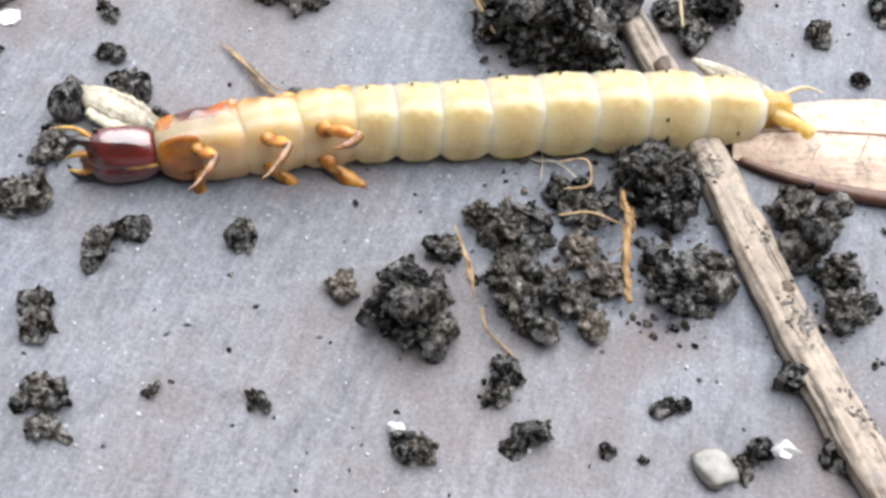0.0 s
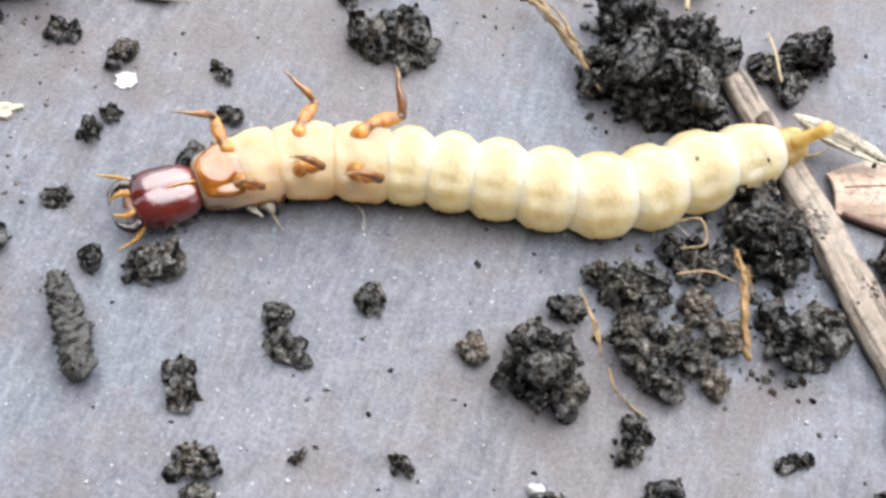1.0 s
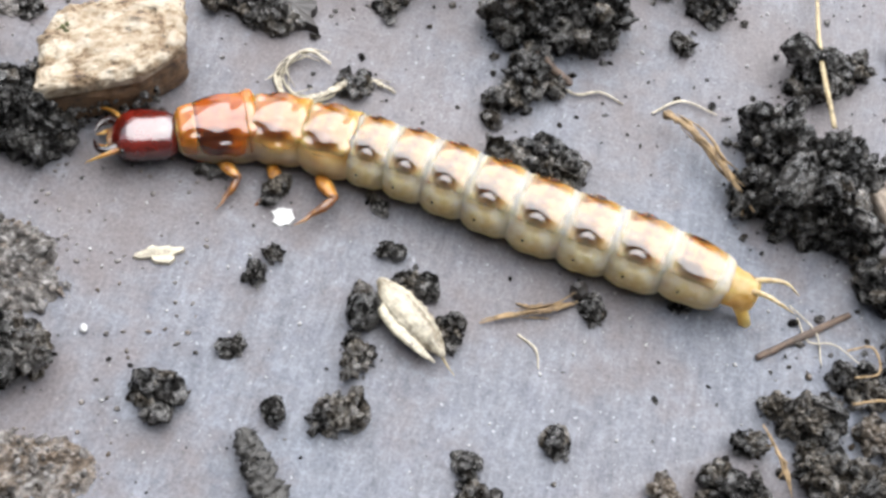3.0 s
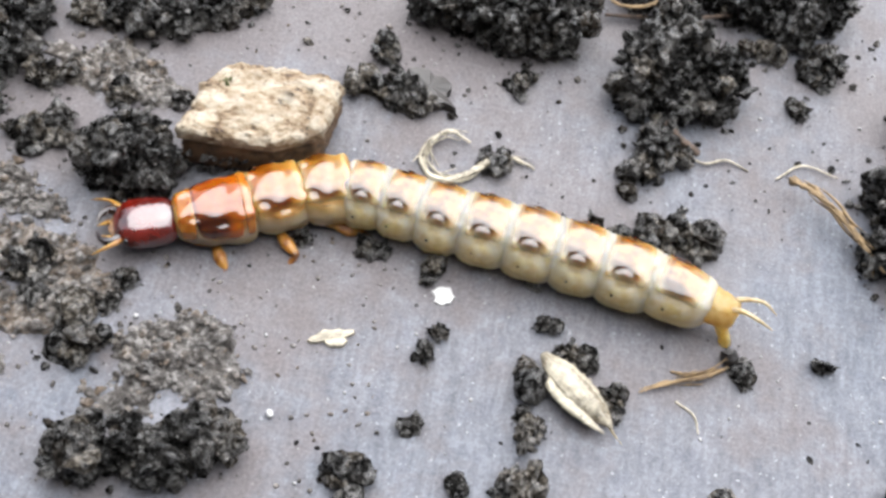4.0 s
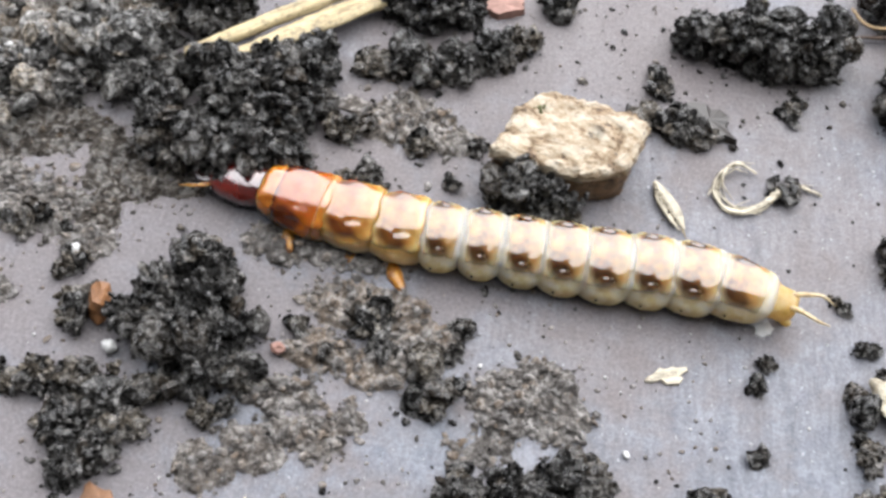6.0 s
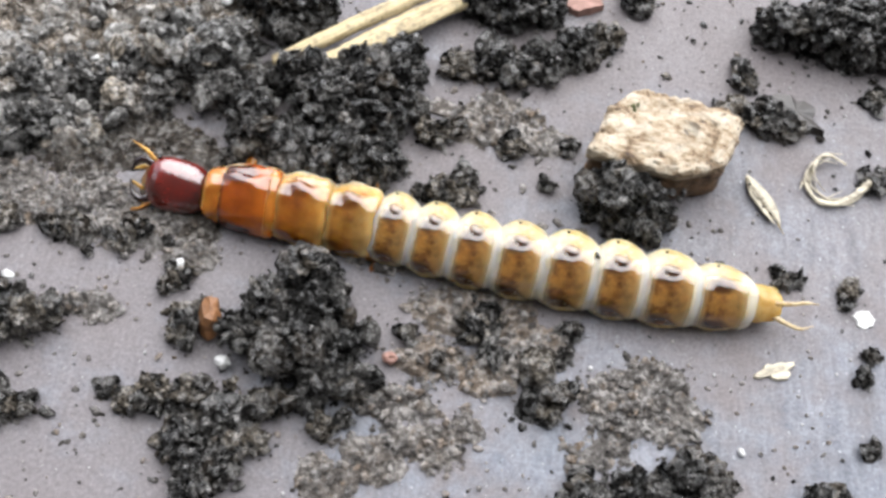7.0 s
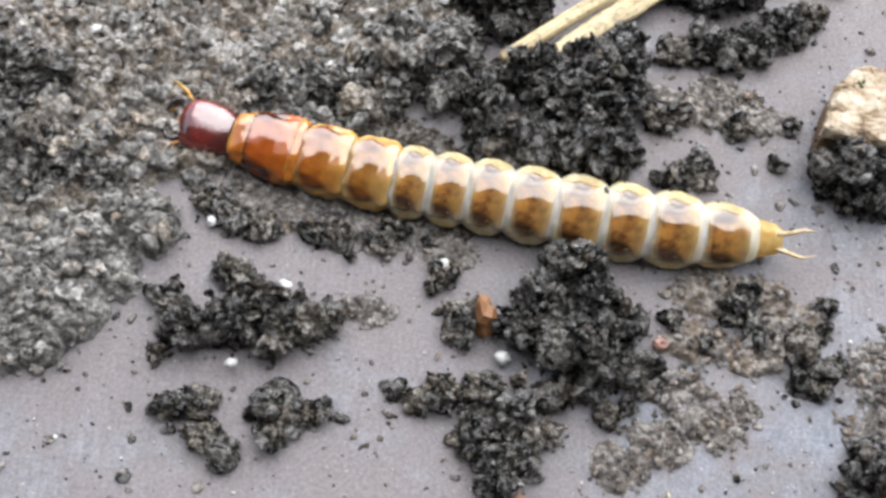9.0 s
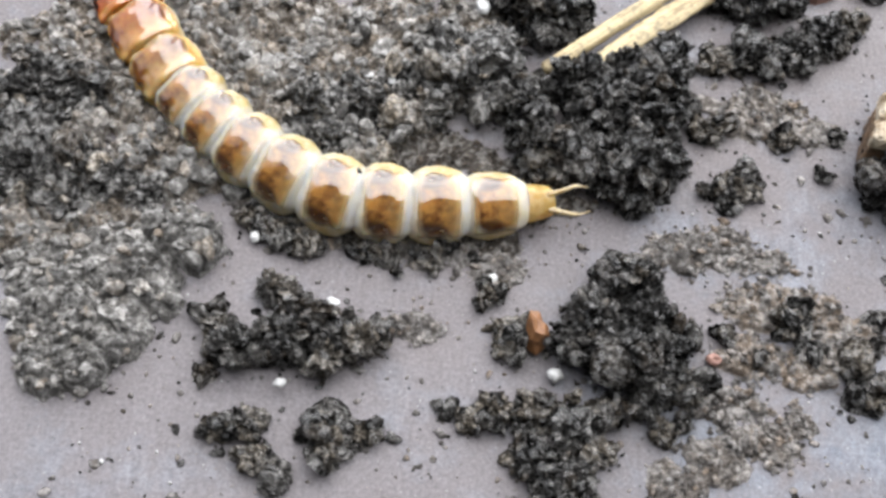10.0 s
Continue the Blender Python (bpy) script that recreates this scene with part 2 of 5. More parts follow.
M_LOAM = soil_material("grey_loam", (0.11, 0.105, 0.098), (0.30, 0.288, 0.27), 0.7, (0.42, 0.403, 0.38), 0.85, 0.70, 0.5)
M_SAND = plain_material("pale_quartz", (0.50, 0.50, 0.49), 0.2, 0.25, 4)
M_STONE = bark_material()
M_ROT = plant_material("brown_rotten_bark", (0.035, 0.018, 0.009), (0.22, 0.125, 0.06), 2.0, 0.8, (0.03, 0.02, 0.014))
M_STICK = plant_material("weathered_stick", (0.065, 0.046, 0.033), (0.46, 0.375, 0.295), 2.6, 0.75, (0.22, 0.20, 0.182))
M_STRAW = plant_material("pale_straw", (0.26, 0.18, 0.08), (0.64, 0.52, 0.29), 4.0, 0.55, (0.16, 0.12, 0.07))
M_ROOT = plant_material("tan_root", (0.17, 0.10, 0.04), (0.46, 0.31, 0.15), 4.0, 0.6, (0.09, 0.065, 0.04))
M_ORANGE = plant_material("orange_root", (0.16, 0.07, 0.014), (0.42, 0.24, 0.08), 3.0, 0.55, (0.32, 0.25, 0.15))
M_TWIG = plant_material("brown_twig", (0.05, 0.03, 0.018), (0.15, 0.095, 0.062), 4.0, 0.6)
M_LEAF = plant_material("dry_leaf", (0.50, 0.34, 0.24), (0.70, 0.53, 0.40), 1.2, 0.5, (0.34, 0.20, 0.13))
M_RIB = plain_material("leaf_rib", (0.27, 0.155, 0.095), 0.5)
M_PEBBLE = plain_material("cream_pebble", (0.21, 0.20, 0.177), 0.3, 0.5, 1.5)
M_VEIN = plain_material("leaf_vein", (0.10, 0.038, 0.02), 0.5)
M_HUSK = plant_material("cream_husk", (0.22, 0.175, 0.11), (0.66, 0.60, 0.46), 2.4, 0.5, (0.15, 0.125, 0.095))
M_FLAKE = plain_material("white_flake", (0.52, 0.52, 0.51), 0.25, 0.15, 2)
M_PINK = plain_material("pink_grit", (0.30, 0.16, 0.125), 0.7)
M_RUST = plain_material("rusty_chip", (0.20, 0.085, 0.027), 0.6, 0.45)
M_DARK = plain_material("dark_bark_flake", (0.024, 0.019, 0.016), 0.45, 0.4)
M_GREYBIT = plain_material("grey_fragment", (0.05, 0.047, 0.042), 0.5, 0.55, 4, 0.14)
M_GREEN = plain_material("moss", (0.08, 0.085, 0.02), 0.8, 0.4)

M_CREAM = cuticle("cream_belly_skin", (0.58, 0.43, 0.18), (0.90, 0.79, 0.51), 0.38, 0.85, 1.1, 0.9, (0.90, 0.86, 0.74), (0.90, 0.80, 0.52), (0.86, 0.80, 0.62), 0.55, 0.7)
M_HONEY = cuticle("honey_thorax_skin", (0.70, 0.32, 0.045), (0.85, 0.50, 0.13), 0.34, 1.0, 1.6, 0.4, None, (0.94, 0.76, 0.50), None, 0.70)
M_PALE = cuticle("pale_thorax_skin", (0.70, 0.36, 0.07), (0.85, 0.55, 0.18), 0.34, 1.0, 1.6, 0.4, None, (0.94, 0.80, 0.54), None, 0.70)
M_BAND = stained("brown_back_plate", (0.10, 0.030, 0.003), (0.46, 0.22, 0.045), 2.4, (0.05, 0.013, 0.001), (0.46, 0.29, 0.10), (0.08, 0.026, 0.002), (0.62, 0.50, 0.29))
M_AMBER = stained("amber_shield", (0.19, 0.026, 0.0008), (0.50, 0.115, 0.004), 0.6, (0.05, 0.004, 0.0002), (0.50, 0.13, 0.004), (0.03, 0.004, 0.0003))
M_AMBER2 = stained("light_amber_shield", (0.20, 0.046, 0.002), (0.45, 0.150, 0.010), 1.0, (0.14, 0.028, 0.001), (0.58, 0.29, 0.05), (0.04, 0.007, 0.0004), (0.64, 0.37, 0.10))
M_AMBER3 = stained("honey_shield", (0.20, 0.068, 0.006), (0.42, 0.195, 0.028), 1.2, (0.14, 0.038, 0.002), (0.58, 0.36, 0.11), (0.05, 0.012, 0.001), (0.66, 0.46, 0.18))
M_COLLAR = stained("orange_collar", (0.40, 0.115, 0.006), (0.58, 0.215, 0.02), 1.5)
M_HEAD = cuticle("mahogany_head", (0.018, 0.0015, 0.001), (0.17, 0.009, 0.003), 0.3, 0.0, 0.7, 1.0, bumps=0.15, shine=1.9)
M_JAW = cuticle("black_jaw", (0.006, 0.003, 0.0025), (0.022, 0.006, 0.004), 0.3, 0.0, 1.0, 1.0)
M_MOUTH = cuticle("tan_mouthpart", (0.14, 0.05, 0.015), (0.32, 0.18, 0.09), 0.3, 0.2, 3.0, 0.7)
M_SHIN = cuticle("brown_shin", (0.07, 0.018, 0.002), (0.28, 0.10, 0.016), 0.3, 0.3, 2.5, 0.9)
M_LEG = cuticle("amber_leg", (0.20, 0.055, 0.005), (0.62, 0.27, 0.045), 0.3, 0.6, 2.5, 0.5)
M_TAIL = cuticle("yellow_tail", (0.58, 0.38, 0.10), (0.74, 0.58, 0.28), 0.3, 0.8, 2.0, 0.6)
M_HORN = cuticle("brown_tail_horn", (0.24, 0.145, 0.06), (0.52, 0.39, 0.21), 0.3, 0.5, 3.0, 0.6)
M_EYE = plain_material("black_eye", (0.008, 0.008, 0.008), 0.15)


# ---- mesh helpers (millimetres in, metres out) ----
class Soup:
    """Many small closed shapes gathered into one mesh."""

    def __init__(self):
        self.v, self.f, self.n = [], [], 0

    def add(self, verts, tris):
        self.v.append(np.asarray(verts, float))
        self.f.append(np.asarray(tris, int) + self.n)
        self.n += len(verts)

    def mesh(self, name, material, floor=None, smooth=True):
        v, f = np.concatenate(self.v), np.concatenate(self.f)
        if floor is not None:
            v[:, 2] = np.maximum(v[:, 2], floor)
        me = bpy.data.meshes.new(name)
        me.vertices.add(len(v))
        me.vertices.foreach_set("co", (v * MM).ravel())
        me.loops.add(3 * len(f))
        me.loops.foreach_set("vertex_index", f.ravel().astype(np.int32))
        me.polygons.add(len(f))
        me.polygons.foreach_set("loop_start", np.arange(0, 3 * len(f), 3, dtype=np.int32))
        me.polygons.foreach_set("use_smooth", np.full(len(f), smooth))
        me.update(calc_edges=True)
        me.validate()
        me.materials.append(material)
        return me


def ball(level):
    bm = bmesh.new()
    bmesh.ops.create_icosphere(bm, subdivisions=level, radius=1.0)
    v = np.array([p.co[:] for p in bm.verts])
    f = np.array([[q.index for q in p.verts] for p in bm.faces])
    bm.free()
    return v, f


def lumpy(level, seed, amount, freq=1.6):
    v, f = ball(level)
    k = [1 + amount * (noise.fractal(Vector(p) * freq + Vector((seed * 7.1, seed * 3.3, 0)), 0.6, 2.0, 3)) for p in v]
    return v * np.array(k)[:, None], f


def angular(level, seed, planes=11):
    """A broken grain: a ball cut by random planes."""
    v, f = ball(level)
    r = np.random.default_rng(seed)
    n = r.normal(size=(planes, 3))
    n /= np.linalg.norm(n, axis=1)[:, None]
    cut = r.uniform(0.55, 0.95, planes)
    k = np.min(np.where(v @ n.T > 0.05, cut / np.maximum(v @ n.T, 0.05), 9), axis=1)
    return v * np.minimum(k, 1.25)[:, None] * r.uniform(0.9, 1.1, (len(v), 1)), f


def crumbly(level, seed):
    """A clod's core: broken blocks of two sizes that stand proud by different amounts, with creases between."""
    v, f = ball(level)
    off, out = Vector((seed * 5.7, seed * 2.9, seed)), []

    def blocks(q, many, high, crease):
        near, spots = noise.voronoi(q * many + off)
        own = noise.noise(spots[0] * 7.7)
        lean = (q * many + off - spots[0]).dot(noise.noise_vector(spots[0] * 3.1))
        return high * (1.3 * own + 0.7 * lean) + crease * min(near[1] - near[0], 0.18)

    for p in v:
        q = Vector(p)
        k = 0.86 + 0.50 * noise.fractal(q * 1.3 + off, 0.7, 2.0, 3)
        bend = q + 0.10 * noise.noise_vector(q * 2.5 + off) + 0.05 * noise.noise_vector(q * 6.0 + off)
        k += blocks(bend, 1.7, 0.30, 0.5) + blocks(bend, 4.2, 0.14, 0.35) + 0.06 * noise.fractal(q * 8.0 + off, 0.6, 2.0, 3)
        out.append(p * min(max(k, 0.4), 1.6))
    return np.array(out), f


GRITS = [angular(2, s, 7) if s % 4 else lumpy(2, s, 0.9, 1.8) for s in range(14)]
CHIPS = [angular(1, s + 40, 7) for s in range(10)]
LARGE = [crumbly(5, s + 60) for s in range(7)]
CORES = [crumbly(4, s + 80) for s in range(10)]
SMALL = [crumbly(3, s + 120) for s in range(10)]
rng = np.random.default_rng(5)


def turns(n):
    q = rng.normal(size=(n, 4))
    q /= np.linalg.norm(q, axis=1)[:, None]
    w, x, y, z = q.T
    return np.stack([1 - 2 * (y * y + z * z), 2 * (x * y - z * w), 2 * (x * z + y * w), 2 * (x * y + z * w), 1 - 2 * (x * x + z * z),
                     2 * (y * z - x * w), 2 * (x * z - y * w), 2 * (y * z + x * w), 1 - 2 * (x * x + y * y)], 1).reshape(-1, 3, 3)


def grit(soup, place, radius, flat=1.0):
    v, f = (GRITS if radius > 0.12 else CHIPS)[rng.integers(10)]
    s = radius * rng.uniform(0.55, 1.4, 3)
    p = (v * s) @ turns(1)[0].T
    p[:, 2] *= flat
    soup.add(p + place, f)


def lump(soup, loose, x, y, r, squash=0.8, coarse=1.0, cover=1.0):
    """One lobe of crumbly soil: a broken core, and angular crumbs of many sizes stuck to it and fallen round it."""
    v, f = (LARGE if r > 0.8 else CORES if r > 0.4 else SMALL)[rng.integers(7)]
    a = rng.uniform(0, 6.28)
    turn = np.array([[math.cos(a), -math.sin(a), 0], [math.sin(a), math.cos(a), 0], [0, 0, 1]])
    c = np.array((x, y, 0.42 * r * squash / 0.8))
    core = (v * (0.82 * r, 0.82 * r, 0.86 * r * squash)) @ turn.T
    soup.add(core + c, f)
    size = coarse * (0.10 + 0.03 * r)
    for _ in range(int(cover * 0.85 * r * r / size ** 2) + 5):
        k = core[rng.integers(len(core))]
        if k[2] < -0.35 * r:
            continue
        big = float(np.clip(rng.lognormal(-0.35, 0.95), 0.25, 4.2))
        grit(loose, c + k * rng.uniform(0.92, 1.16), size * big)
    for _ in range(int(10 * r * cover) + 2):
        a, far = rng.uniform(0, 6.28), r * rng.uniform(0.85, 1.0 + 0.75 * rng.uniform() ** 2)
        g = rng.uniform(0.025, 0.08) + 0.13 * rng.uniform() ** 4
        grit(loose, (x + far * math.cos(a), y + far * math.sin(a), g * 0.45), g, 0.85)


def settle(me, x, y):
    """Shift a mesh so that its origin lies at (x, y) on the board."""
    me.transform(Matrix.Translation((-x * MM, -y * MM, 0)))


def part(name, me, parent, label=""):
    ob = new(name, me)
    ob.parent = parent
    return tagged(ob, label)


def soil_thing(name, label, group, lobes, material, squash=0.8, coarse=1.0, cover=1.0):
    """A clod: a lump a lobe, and the crumbs that cling to it."""
    cx, cy = float(np.mean([q[0] for q in lobes])), float(np.mean([q[1] for q in lobes]))
    ob, loose = new(name) if len(lobes) > 1 else None, Soup()
    for x, y, r in lobes:
        s = Soup()
        lump(s, loose, x, y, r, squash, coarse, cover)
        me = s.mesh("lump" if ob else name, material, 0.0, False)
        settle(me, cx, cy)
        if ob:
            part("lump", me, ob)
        else:
            ob = new(name, me)
    me = loose.mesh("clinging_grit", material, 0.0, False)
    settle(me, cx, cy)
    grit_cover = new("clinging_grit", me)
    grit_cover.parent = ob
    tagged(grit_cover, kind="stuff")
    ob.location = (cx * MM, cy * MM, 0)
    return tagged(ob, label, "soil", group)


def heap(*lobes):
    return soil_thing("soil_clod", "large crumbly clod of moist black soil on board", "soil clods", lobes, M_SOIL, 1.2)


def clod(*lobes):
    return soil_thing("soil_clod", "small moist black soil clod on grey board", "soil clods", lobes, M_SOIL)


def bit(*lobes):
    return soil_thing("soil_crumb", "tiny black soil crumb lying on grey board", "soil crumbs", lobes, M_SOIL, 0.85, 0.85)


def tanclod(*lobes):
    return soil_thing("earth_pellet", "rounded dry grey-brown earth pellet on grey board", "earth pellets", lobes, M_TAN, 0.85, 0.6, 0.5)


def tanbit(*lobes):
    return soil_thing("earth_pellet", "tiny dry tan earth pellet on grey board", "earth pellets", lobes, M_TAN, 0.85, 0.8)


def earth_spread(name, label, material, lobes, high, grits, cell=0.07, crumb=1.0):
    """A low spread of earth over rounded patches (x, y, rx, ry): one crumbly sheet, thinning out at a ragged rim, strewn with crumbs."""
    lobes = np.array(lobes, float)
    x0, x1 = (lobes[:, 0] - 1.25 * lobes[:, 2]).min(), (lobes[:, 0] + 1.25 * lobes[:, 2]).max()
    y0, y1 = (lobes[:, 1] - 1.25 * lobes[:, 3]).min(), (lobes[:, 1] + 1.25 * lobes[:, 3]).max()
    cx, cy = (x0 + x1) / 2, (y0 + y1) / 2

    def inside(x, y):
        return float(np.max(1 - ((x - lobes[:, 0]) / lobes[:, 2]) ** 2 - ((y - lobes[:, 1]) / lobes[:, 3]) ** 2))

    def height(x, y):
        fill = inside(x, y) + 0.35 * noise.fractal(Vector((x, y, 9.0)) * 1.6, 0.6, 2, 4)
        if fill < -0.6:
            return -0.3
        q = Vector((x, y, 3.0))
        body = min(1.2 * fill + 0.2, 1.0) + 0.75 * noise.fractal(q * 0.5, 0.8, 2, 4)
        thick = min(max(body, 0.0) * 1.6, 1.0)
        q = q + 0.15 * noise.noise_vector(q * 2.0)
        near = noise.voronoi(q * 1.5)[0]
        rough = 0.45 * noise.turbulence(q * 0.9, 4, True) + 0.30 * min(near[1] - near[0], 0.4) + 0.10 * noise.fractal(q * 4.5, 0.6, 2, 4) - 0.12
        return high * body + crumb * rough * thick - 0.03

    nx, ny = int((x1 - x0) / cell) + 2, int((y1 - y0) / cell) + 2
    xs, ys = np.linspace(x0, x1, nx), np.linspace(y0, y1, ny)
    v = np.array([(x - cx, y - cy, max(height(x, y), -0.15)) for x in xs for y in ys])
    i = np.arange(nx * ny).reshape(nx, ny)
    a, b, c, d = i[:-1, :-1].ravel(), i[:-1, 1:].ravel(), i[1:, 1:].ravel(), i[1:, :-1].ravel()
    f = np.concatenate([np.stack([a, c, b], 1), np.stack([a, d, c], 1)])
    f = f[(v[f][:, :, 2] > 0).any(1)]
    used, f = np.unique(f, return_inverse=True)
    s = Soup()
    s.add(v[used], f.reshape(-1, 3))
    tops = v[v[:, 2] > -0.05]
    for _ in range(int(grits * len(tops) * cell * cell)):
        p = tops[rng.integers(len(tops))]
        size = 0.025 + 0.20 * crumb * rng.uniform() ** 3.2
        away = rng.normal(size=2) * 0.10 if p[2] < 0.06 else rng.uniform(-0.03, 0.03, 2)
        grit(s, (p[0] + away[0], p[1] + away[1], max(p[2], 0.0) + size * 0.25), size, 0.8)
    ob = new(name, s.mesh(name, material, None, False))
    ob.location = (cx * MM, cy * MM, 0)
    return tagged(ob, label, "soil", kind="stuff")


def mud_and_shade_floor(*lobes):
    return earth_spread("mud_and_shade_floor", "thin brown mud with the shade between soil heaps in its colour", M_TAN, lobes, 0.08, 20, 0.06, 0.55)


def loam_clod(*lobes):
    return soil_thing("loam_clod", "dark grey crumbly loam clod in the soil bank", "loam clods", lobes, M_DARKLOAM, 0.9, 1.2)


def soil_bank(*lobes):
    return earth_spread("soil_bank", "wide bank of grey crumbly loam on the board", M_LOAM, [(x, y, r, r) for x, y, r in lobes], 0.5, 16, 0.075, 1.5)


def soil_crust(*lobes):
    return earth_spread("soil_crust", "thin crust of dried grey-brown mud on board", M_CRUST, lobes, 0.09, 42, 0.06, 0.75)


def smooth_path(points, n):
    """n points evenly along a smooth curve through the given ones."""
    p = np.asarray(points, float)
    if len(p) == 2:
        return p[0] + (p[1] - p[0]) * np.linspace(0, 1, n)[:, None]
    d = np.r_[0, np.cumsum(np.linalg.norm(np.diff(p, axis=0), axis=1))]
    m = np.gradient(p, d, axis=0)
    out = []
    for u in np.linspace(0, d[-1], n):
        i = min(max(int(np.searchsorted(d, u)) - 1, 0), len(d) - 2)
        h = d[i + 1] - d[i]
        w = (u - d[i]) / h
        out.append((2 * w**3 - 3 * w**2 + 1) * p[i] + (w**3 - 2 * w**2 + w) * h * m[i] + (3 * w**2 - 2 * w**3) * p[i + 1] + (w**3 - w**2) * h * m[i + 1])
    return np.array(out)


def grid_tris(rows, cols, wrap):
    f = []
    for i in range(rows - 1):
        for j in range(cols if wrap else cols - 1):
            a, b = i * cols + j, i * cols + (j + 1) % cols
            f += [(a, b, b + cols), (a, b + cols, a + cols)]
    return f


def tube(points, radii, n=16, sides=9, knobs=0.0, flat=1.0):
    """A closed tapered tube along a curve; knobs roughens it, flat squeezes it in z."""
    p = smooth_path(points, n)
    r = np.interp(np.linspace(0, 1, n), np.linspace(0, 1, len(radii)), radii)
    t = np.gradient(p, axis=0)
    t /= np.linalg.norm(t, axis=1)[:, None] + 1e-12
    v, seed = [], rng.uniform(0, 50)
    up = np.array((0, 0, 1.0))
    for i in range(n):
        s = np.cross(t[i], up)
        s = s / np.linalg.norm(s) if np.linalg.norm(s) > 0.15 else np.array((1.0, 0, 0))
        u = np.cross(s, t[i])
        for j in range(sides):
            a = 2 * math.pi * j / sides
            k = r[i] * (1 + knobs * noise.noise(Vector((i * 0.55 + seed, math.cos(a) * 1.5, math.sin(a) * 1.5))))
            v.append(p[i] + s * math.cos(a) * k + u * math.sin(a) * k * flat)
    f = grid_tris(n, sides, True)
    v += [p[0] - t[0] * r[0] * 0.5, p[-1] + t[-1] * r[-1] * 0.5]
    f += [(sides * n, (j + 1) % sides, j) for j in range(sides)]
    f += [(sides * n + 1, sides * (n - 1) + j, sides * (n - 1) + (j + 1) % sides) for j in range(sides)]
    return np.array(v), [(a, c, b) for a, b, c in f]


def shape(name, material, *pieces, smooth=True, floor=None):
    """One mesh of pieces (verts, tris[, plate values])."""
    s = Soup()
    for piece in pieces:
        s.add(piece[0], piece[1])
    me = s.mesh(name, material, floor, smooth)
    if len(pieces[0]) > 2:
        at = me.attributes.new("plate", "FLOAT_VECTOR", "POINT")
        at.data.foreach_set("vector", np.concatenate([p[2] for p in pieces]).astype(np.float32).ravel())
    return me


def lying(name, me, x, y, z, yaw, label, category, group=""):
    ob = new(name, me)
    ob.matrix_basis = pose(x * MM, y * MM, z * MM, 0, 0, yaw)
    return tagged(ob, label, category, group)


def strand(name, label, category, material, points, radii, knobs=0.3, flat=0.8, group="", lift=0.0, frays=0):
    """A root, straw or hair along points (x, y[, z]), with loose fibres beside it; its mesh runs along the local x axis."""
    p = np.array([(q[0], q[1], q[2] if len(q) > 2 else 0.0) for q in points], float)
    c = p.mean(0)
    yaw = math.atan2(*(p[-1] - p[0])[1::-1])
    turn = np.array([[math.cos(yaw), math.sin(yaw), 0], [-math.sin(yaw), math.cos(yaw), 0], [0, 0, 1]])
    q = (p - c) @ turn.T
    thick = 0.62 if frays else 1.0
    q[:, 2] = p[:, 2] + max(radii) * flat * 0.9 * thick + lift
    n = max(14, 9 * len(p))
    me = shape(name, material, tube(q, [r * thick for r in radii], n, 9, knobs * (1.6 if frays else 1.0), flat))
    ob = lying(name, me, c[0], c[1], 0, math.degrees(yaw), label, category, group)
    line = smooth_path(q, 24)
    for _ in range(frays):
        i = int(rng.integers(0, 14))
        j = min(i + int(rng.integers(7, 14)), 23)
        side = rng.normal(size=3) * max(radii) * 0.5
        fibre = line[i:j + 1:3] + side + rng.normal(size=(len(line[i:j + 1:3]), 3)) * max(radii) * 0.22
        fibre[-1] += rng.normal(size=3) * max(radii) * 1.2
        fibre[:, 2] = np.maximum(fibre[:, 2], 0.03)
        part("fibre", shape("fibre", material, tube(fibre, (0.012, max(radii) * rng.uniform(0.16, 0.34), 0.012), 14, 6, 0.5)), ob)
    return ob


# ---- the setting ----
def slab(name, material, x0, x1, y0, y1, z0, z1):
    bm = bmesh.new()
    bmesh.ops.create_cube(bm, size=1.0)
    for v in bm.verts:
        v.co = ((x1 if v.co.x > 0 else x0), (y1 if v.co.y > 0 else y0), (z1 if v.co.z > 0 else z0))
    me = bpy.data.meshes.new(name)
    bm.to_mesh(me)
    bm.free()
    me.materials.append(material)
    return new(name, me)


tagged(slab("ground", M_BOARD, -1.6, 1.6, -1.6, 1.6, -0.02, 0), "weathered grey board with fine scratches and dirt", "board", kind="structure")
# Added out of view: keeps the southern sky off the board and larva.
tagged(slab("sky_blocker_south", M_SKY_BLOCKER, -1.6, 1.6, -0.36, -0.3, 0, 0.9), "unseen dark wall added to block the southern sky", "wall", kind="structure")


